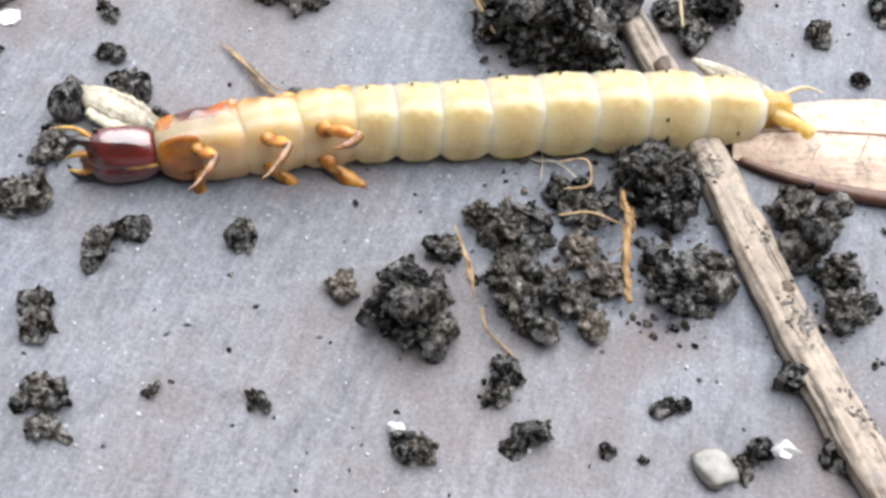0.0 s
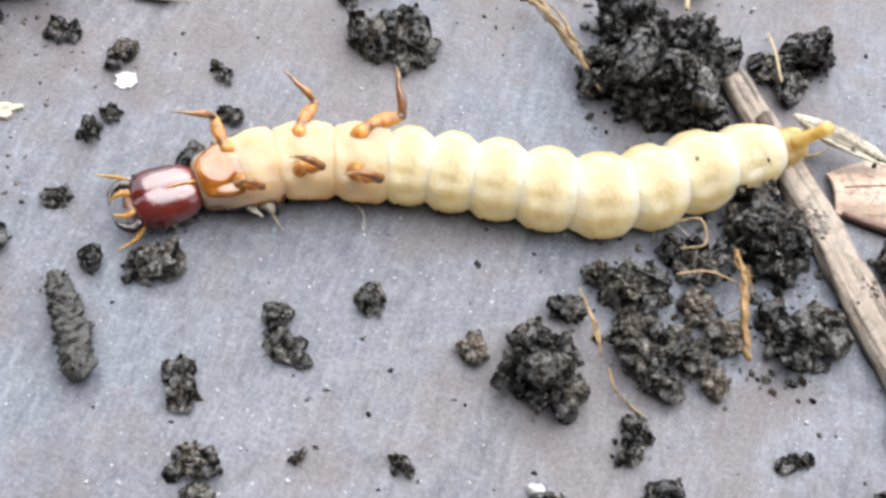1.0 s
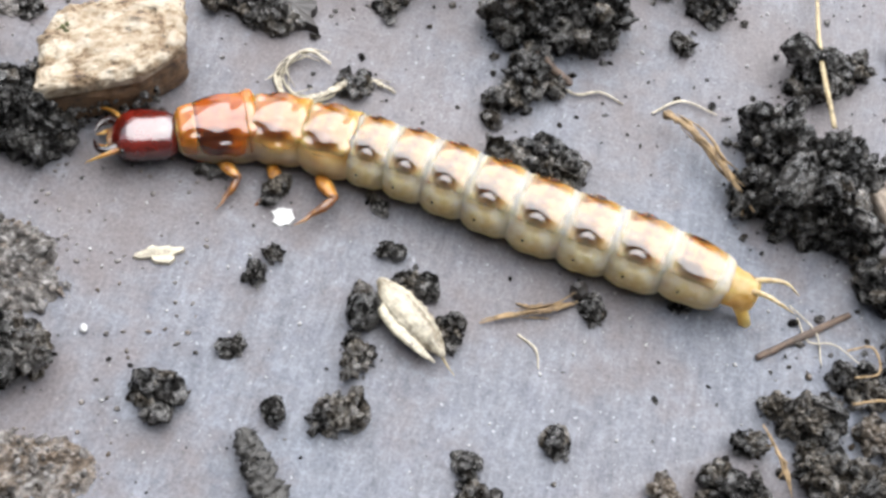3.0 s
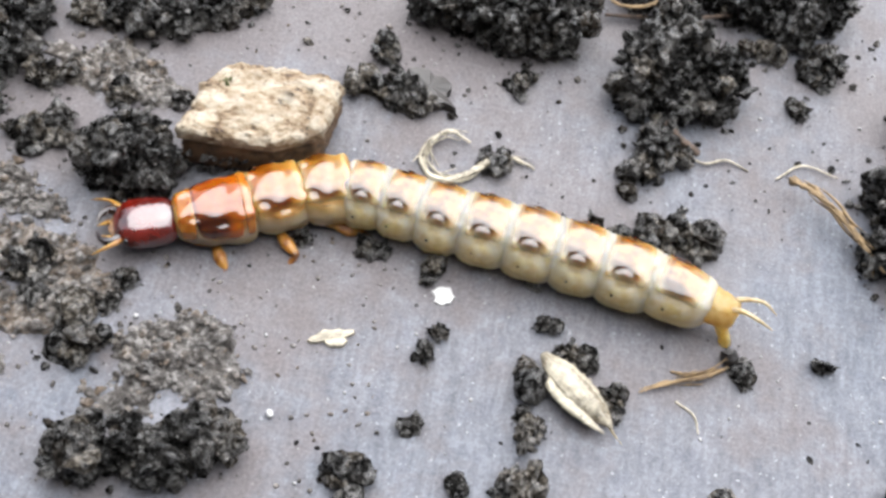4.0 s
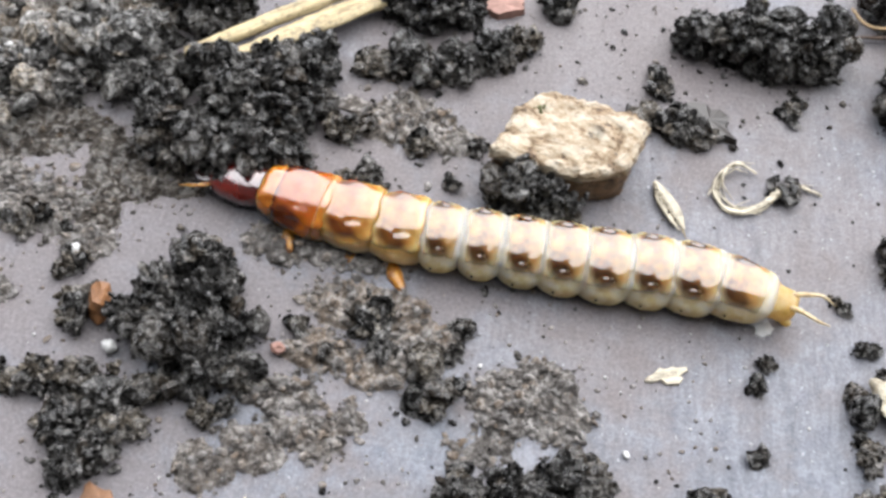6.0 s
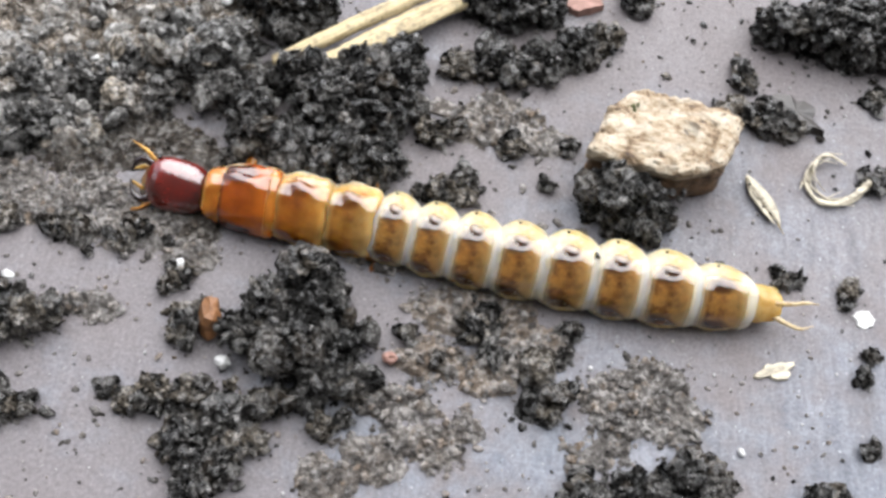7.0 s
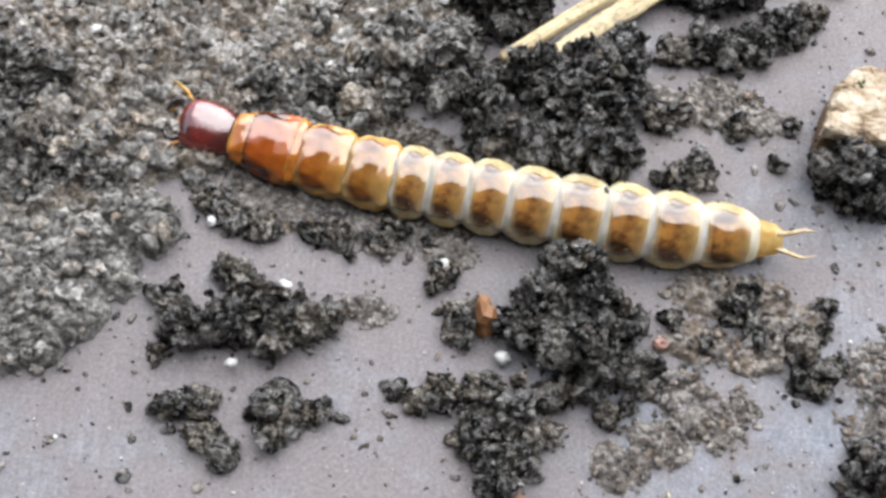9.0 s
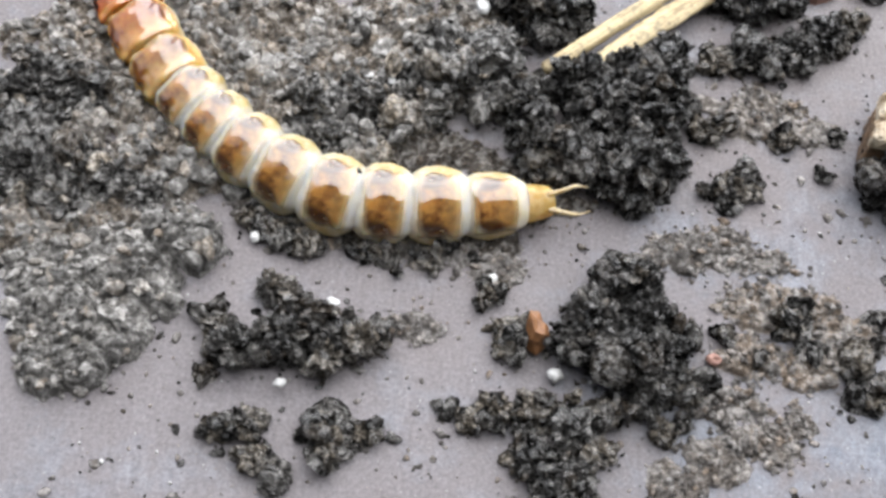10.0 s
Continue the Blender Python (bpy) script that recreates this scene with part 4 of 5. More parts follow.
def beetle_larva():
    larva = new("beetle_larva")
    tagged(larva, "slender beetle larva with mahogany head and brown-banded cream body", "insect larva")
    parts, legs = [], []
    for i, name in enumerate(NAMES):
        half = LONG * (CUTS[i + 1] - CUTS[i]) / 2 * (1.34 if i > 3 else 1.22)
        w, h = WIDE[i], WIDE[i] * (0.76 if 0 < i < 4 else 0.84)
        if i == 0:
            ob = part(name, head_mesh(), larva, "glossy dark mahogany head capsule")
            for s in (-1, 1):
                jaw = tube([(0.95, s * 0.58, -0.02), (1.34, s * 0.76, -0.02), (1.64, s * 0.60, -0.04), (1.82, s * 0.16, -0.05)], (0.21, 0.17, 0.11, 0.02), 24, 12)
                part("mandible", shape("mandible", M_JAW, jaw), ob, "curved black mandible")
                tooth = tube([(1.35, s * 0.78, -0.03), (1.45, s * 0.5, -0.04)], (0.10, 0.02), 8, 8)
                part("tooth", shape("tooth", M_JAW, tooth), ob)
                feeler = tube([(0.98, s * 0.78, 0.04), (1.26, s * 1.04, 0.12), (1.6, s * 1.2, 0.1), (1.98, s * 1.32, 0.0)], (0.10, 0.075, 0.055, 0.012), 22, 8, 0.3)
                part("antenna", shape("antenna", M_LEG, feeler), ob, "thin orange antenna")
                palp = tube([(1.0, s * 0.26, -0.2), (1.4, s * 0.38, -0.24), (1.78, s * 0.24, -0.22)], (0.15, 0.10, 0.03), 16, 8, 0.3)
                part("palp", shape("palp", M_LEG, palp), ob, "orange mouth palp")
                e, ef = lumpy(2, s, 0.3)
                part("eye", shape("eye", M_EYE, (e * 0.085 + (0.82, s * 0.96, 0.14), ef)), ob)
            e, ef = lumpy(3, 5, 0.35)
            part("mouthpart", shape("mouthpart", M_MOUTH, (e * (0.3, 0.46, 0.2) + (1.1, 0, -0.12), ef)), ob, "pale tan mouthparts")
            part("throat_seam", shape("throat_seam", M_LEG, tube([(-0.95, 0, -0.62), (-0.2, 0, -0.68), (0.6, 0, -0.50)], (0.05, 0.045, 0.02), 20, 8, 0.2)), ob, "pale orange seam under the head")
        elif i < 4:
            slim = -0.18 if i == 1 else -0.03
            ob = part(name, shape(name, M_HONEY if i == 1 else M_PALE, skin(half, w, h, 0.05, 0.08, taper=slim)), larva)
            if i == 1:
                part("pronotum", shape("pronotum", M_AMBER, shield(half, w, h, -0.69, 0.56, 104, 0.016, 0.05, 0.08, slim)), ob, "glossy deep amber shield")
                part("collar", shape("collar", M_COLLAR, shield(half, w, h, 0.49, 0.90, 108, 0.02, 0.05, 0.08, slim)), ob, "orange front collar")
                part("collar", shape("collar", M_COLLAR, shield(half, w, h, -0.89, -0.64, 104, 0.018, 0.05, 0.08, slim)), ob)
                part("throat_plate", shape("throat_plate", M_COLLAR, shield(half, w, h, -0.02, 0.92, 54, 0.03, 0.05, 0.08, slim, True)), ob, "orange throat plate behind the head")
            else:
                part("back_plate", shape("back_plate", M_AMBER2 if i == 2 else M_AMBER3, shield(half, w, h, -0.87, 0.88, 84 if i == 2 else 76, 0.014, 0.05, 0.08, slim)), ob, "glossy amber back plate")
            for s in (-1, 1):
                k = (1.0, 1.06, 1.25)[i - 1]
                leg = part("leg", leg_mesh(s, k), ob, "jointed amber leg")
                leg.matrix_basis = Matrix.Translation(Vector((0.1, s * w * 0.46, -h * 0.74)) * MM)
                legs.append((leg, s, i, w, h))
        elif i < 12:
            fold, slim = (0.10, 0.0) if i < 11 else (0.08, 0.09)
            ob = part(name, shape(name, M_CREAM, skin(half, w, h, fold, taper=slim)), larva)
            part("back_plate", shape("back_plate", M_BAND, shield(half, w, h, -0.68, 0.70, 70, 0.008, fold, taper=slim)), ob, "brown translucent back plate")
            if i in (9, 10, 11):
                e, ef = angular(2, i + 3)
                a, x, big = {9: (-50, 0.85, 0.17), 10: (168, 0.3, 0.1), 11: (-160, -0.2, 0.09)}[i]
                spot = np.array((half * x, w * 0.98 * math.sin(radians(a)), h * 0.98 * math.cos(radians(a))))
                part("stuck_crumb", shape("stuck_crumb", M_DARK, (e * (big * 0.7, big, big * 0.8) + spot, ef), smooth=False), ob, "black soil crumb stuck to the skin")
            for s in (-1, 1):
                e, ef = ball(2)
                part("spiracle", shape("spiracle", M_EYE, (e * (0.055, 0.05, 0.055) + (half * 0.22, s * w * 1.09, h * 0.04), ef)), ob)
        else:
            ob = part(name, shape(name, M_TAIL, skin(half * 1.1, w, h * 1.02, 0.03, 0.1, taper=0.14)), larva, "small yellow-amber tail segment")
            for s in (-1, 1):
                horn = tube([(-0.35, s * 0.24, 0.34), (-0.85, s * 0.36, 0.58), (-1.4, s * 0.50, 0.62), (-1.95, s * 0.42, 0.40)], (0.12, 0.085, 0.065, 0.02), 24, 8, 0.2)
                part("tail_horn", shape("tail_horn", M_HORN, horn), ob, "thin brown curved tail horn")
            foot = tube([(-0.1, 0, -0.3), (-0.4, 0, -0.75), (-0.75, 0, -1.25), (-0.85, 0, -1.6)], (0.3, 0.24, 0.2, 0.25), 22, 12, 0.1)
            part("tail_tube", shape("tail_tube", M_TAIL, foot), ob, "yellow fleshy anal tube")
        parts.append(ob)
    return larva, parts, legs


class Body:
    """The larva's shape at each time: its roll at head and tail, and its middle line from head to tail on the board."""

    def __init__(self):
        self.bends = []

    def bend(self, t, head_roll, tail_roll, *line):
        self.bends.append((t, head_roll, tail_roll, 1.35 if 2.3 < t < 6 else 0.9, line))

    def poses(self, line, head_roll, tail_roll, tail_high):
        out = []
        n = 201
        share = (0, 0.1, 0.2, 0.36, 0.52, 0.68, 0.84, 1)
        p = np.array(line, float)
        d = np.array(share) * float(np.linalg.norm(np.diff(p, axis=0), axis=1).sum())
        m = np.gradient(p, d, axis=0)

        def at(u):
            x = u * d[-1]
            i = min(max(int(np.searchsorted(d, x)) - 1, 0), len(d) - 2)
            g = d[i + 1] - d[i]
            w = (x - d[i]) / g
            return (2 * w**3 - 3 * w**2 + 1) * p[i] + (w**3 - 2 * w**2 + w) * g * m[i] + (3 * w**2 - 2 * w**3) * p[i + 1] + (w**3 - w**2) * g * m[i + 1]

        for i in range(13):
            mid = (CUTS[i] + CUTS[i + 1]) / 2
            a, b = at(max(mid - 0.035, 0)), at(min(mid + 0.035, 1))
            c = at(mid)
            ahead = Vector((*(a - b), 0)).normalized()
            up = Vector((0, 0, 1))
            toward = up.cross(ahead)
            roll = radians(head_roll + (tail_roll - head_roll) * mid)
            back = up * math.cos(roll) + toward * math.sin(roll)
            side = back.cross(ahead)
            z = np.interp(mid, (0, 0.1, 0.2, 0.8, 1), (0.78, 0.9, 1.0, 1.0, tail_high))
            turn = Matrix((ahead, side, back)).transposed().to_4x4()
            out.append((Vector((c[0], c[1], z)), turn))
        return out


# ---- things on the board ----
weathered_stick()
dry_leaf()
husk("seed_husk", 7.55, 9.0, 0.8, -14, 3.6, 0.8, "pale cream seed husk lying across the stick", 0.4)
turned_husk = husk("seed_husk", -11.45, 1.1, 0.1, -38, 3.4, 1.2, "cream pointed seed husk between black soil clods", 0.9)
loose_husk = husk("seed_husk", -17.4, 7.45, 0, 6, 2.3, 0.62, "small grey-cream empty husk on grey board", 0.6)
chunk = bark_chunk()
ringed_fragment()
split_straw()
strand("straw", "long thin pale straw lying over black soil", "straw", M_STRAW, [(0.5, 20.4, 0.3), (0.62, 16.2, 1.2), (1.23, 12.0, 1.9)], (0.07, 0.10, 0.09), 0.2)
strand("straw", "thin pale straw lying beside black soil", "straw", M_STRAW, [(4.5, 13.6, 0.2), (4.75, 12.6, 0.6), (5.16, 10.8, 1.0)], (0.05, 0.06, 0.04), 0.2)
strand("root", "tan dry root lying against a soil heap", "root", M_ROOT, [(-4.6, 11.7, 0.5), (-4.0, 11.3, 0.8), (-2.9, 10.4, 0.9), (-0.9, 8.4, 0.6)], (0.25, 0.17, 0.16, 0.08), 0.7, frays=7)
strand("root", "orange-brown knobbly root tip on black soil", "root", M_ORANGE, [(4.75, 3.4, 0.9), (5.2, 2.3, 1.0), (5.35, 1.3, 0.9), (5.9, -0.1, 0.35)], (0.10, 0.19, 0.18, 0.15), 0.9, frays=4)
strand("grass_blade", "short pale dry grass blade among soil clods", "grass", M_ROOT, [(0.2, 0.3, 1.0), (0.7, -0.4, 1.0), (1.15, -1.1, 0.85), (1.45, -1.65, 0.6)], (0.03, 0.06, 0.17, 0.03), 0.2, 0.4, frays=3)
strand("root_hair", "fine grey root hair lying on the board", "root", M_ROOT, [(1.75, -1.9, 0.5), (2.1, -2.4, 0.3), (2.6, -2.6, 0.1), (3.25, -2.9, 0.0)], (0.05, 0.04, 0.03), 0.2)
strand("root_hair", "fine grey root hair over soil clods", "root", M_ROOT, [(3.1, 2.0, 0.7), (4.0, 2.3, 0.9), (5.0, 2.3, 0.8)], (0.045, 0.05, 0.03), 0.2)
strand("root_hair", "fine pale root hair on the board", "root", M_HUSK, [(1.2, 5.0, 0.1), (1.7, 4.2, 0.1), (2.4, 4.3, 0.2), (3.6, 3.8, 0.1)], (0.028, 0.03, 0.02), 0.2)
strand("root_hair", "fine pale root hair on the board", "root", M_HUSK, [(0.9, 5.4, 0.1), (1.9, 4.6, 0.1), (2.2, 3.5, 0.0)], (0.03, 0.03, 0.02), 0.2)
strand("root_hair", "fine root hair curled over black soil", "root", M_ROOT, [(2.6, 3.6, 1.2), (3.4, 3.9, 1.3), (3.7, 3.1, 1.2), (3.0, 2.8, 1.0)], (0.035, 0.04, 0.03), 0.2)
strand("dry_tendril", "curled pale yellow dry tendril on grey board", "plant debris", M_HUSK,
       [(-16.9, 10.3, 0.1), (-17.7, 10.5, 0.25), (-18.45, 9.6, 0.1), (-18.3, 8.6, 0.0), (-17.4, 8.4, 0.1), (-16.5, 9.0, 0.2), (-15.6, 9.9, 0.25), (-15.0, 10.0, 0.1), (-14.3, 9.8, 0.05)],
       (0.09, 0.13, 0.10, 0.09, 0.14, 0.18, 0.22, 0.15, 0.07), 0.9, 0.6, frays=10)
strand("plant_shred", "tan shredded plant fibre lying on board", "plant debris", M_ROOT, [(-8.2, 2.7), (-7.6, 2.7, 0.1), (-7.1, 2.9, 0.1), (-6.3, 3.2, 0.1)], (0.05, 0.12, 0.11, 0.07), 0.5, 0.6, frays=5)
turned_fibre = strand("plant_shred", "yellowish dry plant fibre lying on board", "plant debris", M_ROOT, [(-9.5, 5.0, 0.1), (-8.4, 4.4, 0.2), (-7.1, 3.6, 0.2), (-6.2, 3.3, 0.1)], (0.04, 0.10, 0.14, 0.08), 0.5, 0.6, frays=6)
strand("root_hair", "fine white root hair on the board", "root", M_HUSK, [(-7.9, 1.6), (-7.2, 1.2), (-7.0, 0.6)], (0.04, 0.045, 0.02), 0.2)
strand("twig", "short brown twig stub on a soil clod", "twig", M_TWIG, [(-9.7, 13.0, 0.5), (-9.0, 12.5, 0.4), (-8.2, 12.1, 0.25)], (0.2, 0.14, 0.16), 0.4)
loose_twig = strand("twig", "thin reddish-brown twig lying on board", "twig", M_TWIG, [(0.0, 3.1), (1.5, 4.4), (3.0, 5.7)], (0.11, 0.13, 0.1), 0.25)
strand("root_hair", "fine looped tan root over black soil", "root", M_ROOT, [(-13.0, 19.5, 0.5), (-12.4, 18.6, 0.6), (-11.2, 18.5, 0.9), (-10.2, 19.6, 1.0), (-9.4, 20.8, 0.8)], (0.07, 0.09, 0.07), 0.3)
strand("root_hair", "long thin brown root along the soil heaps", "root", M_TWIG, [(-12.7, 18.2, 0.2), (-10.5, 18.6, 0.3), (-8.4, 19.2, 0.4), (-6.4, 20.1, 0.5)], (0.08, 0.12, 0.07), 0.3)
strand("root_hair", "fine pale root hairs beside a soil clod", "root", M_HUSK, [(-8.8, 12.2, 0.1), (-7.9, 11.9, 0.1), (-7.0, 12.3, 0.1), (-6.1, 12.1, 0.0)], (0.05, 0.06, 0.03), 0.2)
strand("root_hair", "fine pale root hairs beside a soil clod", "root", M_HUSK, [(-5.0, 12.0, 0.05), (-4.0, 12.9, 0.1), (-2.6, 12.7, 0.1)], (0.04, 0.05, 0.03), 0.2)

flat_chip("white_flake", -16.55, 3.55, (0.52, 0.44), 0.09, M_FLAKE, "shiny white angular flake on grey board", "flake", 20, 3.1)
flat_chip("bark_flake", -19.95, 0.95, (0.82, 0.42), 0.14, M_HUSK, "pale tan ragged bark flake on board", "flake", 16, 5.2)
flat_chip("bark_flake", -18.95, 12.35, (1.2, 0.85), 0.4, M_DARK, "dark brown bark flake on a soil clod", "flake", -20, 7.7)
flat_chip("mud_flake", -32.7, 10.2, (1.15, 0.5), 0.12, M_CRUST, "flat dark grey mud flake on board", "flake", -12, 9.4)
flat_chip("pink_chip", -27.8, 16.5, (1.0, 0.6), 0.35, M_PINK, "flat pinkish stone chip against soil", "stone chip", 5, 11.3)
grain("rusty_chip", -39.85, -0.35, (0.42, 0.70, 0.62), M_RUST, "orange-brown chip stuck in black soil", "chip", yaw=15, seed=2)
flat_chip("leaf_scrap", -37.9, -7.1, (0.9, 0.6), 0.1, M_RUST, "small brown leaf scrap on the board", "leaf", -25, 6.6)
flat_chip("bark_flake", -33.0, -7.0, (0.3, 1.1), 0.15, M_HUSK, "pale splinter of bark on the board", "flake", 30, 8.8)
grain("pebble", 9.45, -4.35, (0.64, 0.56, 0.2), M_PEBBLE, "rounded pale cream pebble on grey board", "pebble", seed=4, round_off=True)
grain("pebble", 11.2, -3.3, (0.34, 0.28, 0.25), M_FLAKE, "tiny white pebble on black soil", "pebble", seed=6, z=0.3)
grain("grit", -33.56, -0.73, (0.27, 0.22, 0.2), M_PINK, "small pink grit grain on mud crust", "grit", seed=8, z=0.05)
# White bits set where the soil glints; the glint is their pale colour.
grain("grit", -39.16, -1.76, (0.25, 0.25, 0.22), M_SAND, "small white grain standing for a glint by black soil", "grit", seed=9, z=0.1, round_off=True)
grain("grit", -37.0, -1.9, (0.3, 0.24, 0.2), M_SAND, "pale grain standing for a glint on black soil", "grit", seed=12, z=1.2)
grain("grit", -45.14, 9.15, (0.29, 0.22, 0.16), M_FLAKE, "white grain standing for a glint on dark loam", "grit", yaw=0, seed=20, z=1.10, round_off=True)
grain("grit", -55.04, 10.19, (0.24, 0.18, 0.14), M_FLAKE, "round white grain standing for a glint on loam", "grit", yaw=47, seed=21, z=0.70, round_off=True)
grain("grit", -49.69, 2.68, (0.24, 0.18, 0.14), M_FLAKE, "white grain standing for a glint by a soil clod", "grit", yaw=94, seed=22, z=0.10, round_off=True)
grain("grit", -30.86, 0.98, (0.18, 0.13, 0.10), M_FLAKE, "white grain standing for a glint on black soil", "grit", yaw=141, seed=23, z=0.70, round_off=True)
grain("grit", -46.14, 9.42, (0.18, 0.13, 0.10), M_FLAKE, "small white grain standing for a glint on dark loam", "grit", yaw=8, seed=24, z=1.00, round_off=True)
grain("grit", -41.39, 1.59, (0.24, 0.18, 0.14), M_FLAKE, "flat white grain standing for a glint on black soil", "grit", yaw=55, seed=25, z=0.30, round_off=True)
grain("grit", -41.95, 13.26, (0.36, 0.27, 0.20), M_FLAKE, "flat white chip standing for a glint on black soil", "grit", yaw=102, seed=26, z=0.80, round_off=True)
grain("grit", -46.78, 0.02, (0.24, 0.18, 0.14), M_FLAKE, "white grain standing for a glint on a soil clod", "grit", yaw=149, seed=27, z=0.80, round_off=True)
grain("grit", -48.30, -2.81, (0.21, 0.16, 0.12), M_FLAKE, "white grain standing for a glint on a small clod", "grit", yaw=16, seed=28, z=0.40, round_off=True)
grain("grit", -26.58, 0.05, (0.10, 0.08, 0.06), M_FLAKE, "tiny white grain on the board", "grit", yaw=63, seed=29, z=0.00, round_off=True)
grain("grit", -21.23, -2.31, (0.16, 0.12, 0.09), M_FLAKE, "small white grain on the board", "grit", yaw=110, seed=30, z=0.00, round_off=True)
grain("grit", 0.57, -6.2, (0.24, 0.2, 0.18), M_SAND, "small white quartz grain on board", "grit", seed=13)
grain("grit", -6.25, 3.65, (0.3, 0.3, 0.3), M_DARK, "round black bead of soil on board", "grit", seed=14)
grain("grit", -16.0, 9.75, (0.5, 0.3, 0.25), M_DARK, "small black shell fragment by the tendril", "grit", seed=15)


def scatter(name, label, count, material, lo, hi, x0, x1, y0, y1, flat, lean):
    """Loose specks strewn over the board; lean gathers them towards low x."""
    s = Soup()
    for _ in range(count):
        x = x0 + (x1 - x0) * rng.uniform() ** lean
        y = rng.uniform(y0, y1)
        if noise.noise(Vector((x * 0.35, y * 0.35, 7))) < -0.12 and rng.uniform() < 0.6:
            continue
        r = lo + (hi - lo) * rng.uniform() ** 3
        grit(s, (x, y, r * 0.4 * flat), r, flat)
    return tagged(new(name, s.mesh(name, material, 0.0)), label, "specks", kind="stuff")


scatter("soil_specks", "fine black soil specks strewn over board", 1500, M_SOIL, 0.02, 0.11, -56, 18, -11, 21, 0.5, 1.25)
scatter("mud_specks", "fine grey-brown mud specks strewn over board", 2800, M_CRUST, 0.02, 0.12, -56, -18, -11, 21, 0.6, 0.9)
scatter("sand_specks", "tiny glinting white sand specks on board", 1100, M_SAND, 0.02, 0.08, -56, 18, -11, 21, 0.8, 1.0)
scatter("soil_crumbs", "loose black soil crumbs strewn between the clods", 420, M_SOIL, 0.04, 0.2, -56, -24, -11, 21, 0.55, 1.0)
scatter("loam_crumbs", "loose grey loam crumbs strewn between the clods", 900, M_CRUST, 0.03, 0.2, -56, -26, -11, 21, 0.45, 1.0)
scatter("soil_crumbs", "loose black soil crumbs strewn between the clods", 190, M_SOIL, 0.04, 0.2, 0.5, 8.5, -0.8, 5.5, 0.7, 1.0)
scatter("soil_crumbs", "loose black soil crumbs strewn round the stick", 130, M_SOIL, 0.04, 0.2, 10, 16, 0, 7, 0.7, 1.0)
scatter("soil_crumbs", "loose soil crumbs strewn along the soil heaps", 420, M_SOIL, 0.03, 0.16, -24, 4, 9, 21, 0.6, 1.0)
scatter("earth_crumbs", "loose tan earth crumbs strewn between the clods", 120, M_TAN, 0.03, 0.16, 0.5, 8.5, -0.8, 5.5, 0.7, 1.0)

# ---- soil ----
pushed = soil_thing("soil_clod", "loose crumbly clod of moist black soil by the bark", "soil clods",
                    [(-26.4, 4.7, 1.25), (-25.2, 4.4, 1.25), (-25.7, 5.6, 1.1), (-24.8, 5.3, 0.8)], M_SOIL, 1.15)
heap((-0.23, 11.08, 1.29), (1.69, 10.79, 1.41), (0.48, 9.04, 1.46), (2.43, 8.70, 1.11), (-1.14, 9.32, 0.86), (-1.02, 11.77, 0.84))
heap((3.93, 6.73, 0.83), (5.20, 6.27, 0.66), (3.45, 7.72, 0.60))
clod((4.86, 11.91, 0.63), (6.01, 12.91, 0.89), (5.76, 11.59, 0.54))
clod((0.87, 15.62, 1.14), (2.17, 16.43, 0.70), (0.26, 15.04, 0.56))
clod((5.12, 17.83, 1.07))
bit((-15.54, 9.74, 0.41), (-16.07, 9.70, 0.25))
bit((-19.44, 4.64, 0.39), (-19.82, 4.95, 0.22))
bit((-21.95, 4.51, 0.39))
bit((-16.70, 1.07, 0.36))
bit((-16.55, 2.02, 0.23))
clod((-18.29, -3.75, 0.67), (-18.87, -3.76, 0.35))
clod((-12.84, -2.97, 0.60), (-12.60, -2.53, 0.36), (-13.28, -3.11, 0.32))
clod((-12.95, 0.93, 0.52), (-13.26, 1.26, 0.34))
clod((-12.72, -0.83, 0.58), (-13.03, -0.22, 0.33))
clod((-11.63, 2.23, 0.49), (-12.06, 2.36, 0.34))
clod((-10.09, 1.06, 0.45), (-10.00, 0.47, 0.29))
bit((-5.86, -2.06, 0.32), (-5.98, -1.73, 0.20))
kicked = soil_thing("soil_clod", "small angular black soil clod kicked by the larva", "soil clods", [(-8.13, -4.20, 0.50), (-8.54, -3.42, 0.33), (-7.64, -4.30, 0.28)], M_SOIL)
tanclod((-2.44, -2.50, 0.49), (-2.51, -2.01, 0.25))
bit((-10.42, -5.91, 0.25), (-10.70, -5.89, 0.15))
bit((-10.18, -6.87, 0.28), (-10.46, -6.83, 0.18))
bit((-16.80, -8.00, 0.23))
bit((-5.63, 2.87, 0.32))
bit((-16.43, -1.58, 0.18))
bit((-14.73, -3.28, 0.16))
heap((-0.06, -2.70, 1.01), (-0.84, -1.67, 0.60), (0.68, -3.07, 0.66), (-0.95, -2.60, 0.53))
heap((2.29, -0.62, 0.75), (2.96, -1.20, 0.71), (3.52, -0.27, 0.61), (3.45, -1.69, 0.49), (4.32, -0.59, 0.53), (1.99, 0.09, 0.43))
heap((1.54, 1.14, 0.77), (0.76, 1.38, 0.48), (0.17, -0.12, 0.43), (2.33, 1.03, 0.58), (2.39, 1.73, 0.48))
clod((3.67, 2.78, 0.75), (2.89, 3.02, 0.49))
heap((5.47, 4.37, 0.99), (6.35, 3.81, 0.83), (4.86, 4.84, 0.65), (6.26, 5.22, 0.65))
clod((7.28, 1.18, 0.87), (7.97, 1.79, 0.66), (6.73, 1.49, 0.55))
tanclod((5.02, 0.55, 0.65))
tanclod((5.16, -1.21, 0.49))
tanclod((3.97, 1.27, 0.58))
clod((2.99, -4.17, 0.44), (2.82, -3.35, 0.34), (3.32, -3.56, 0.27))
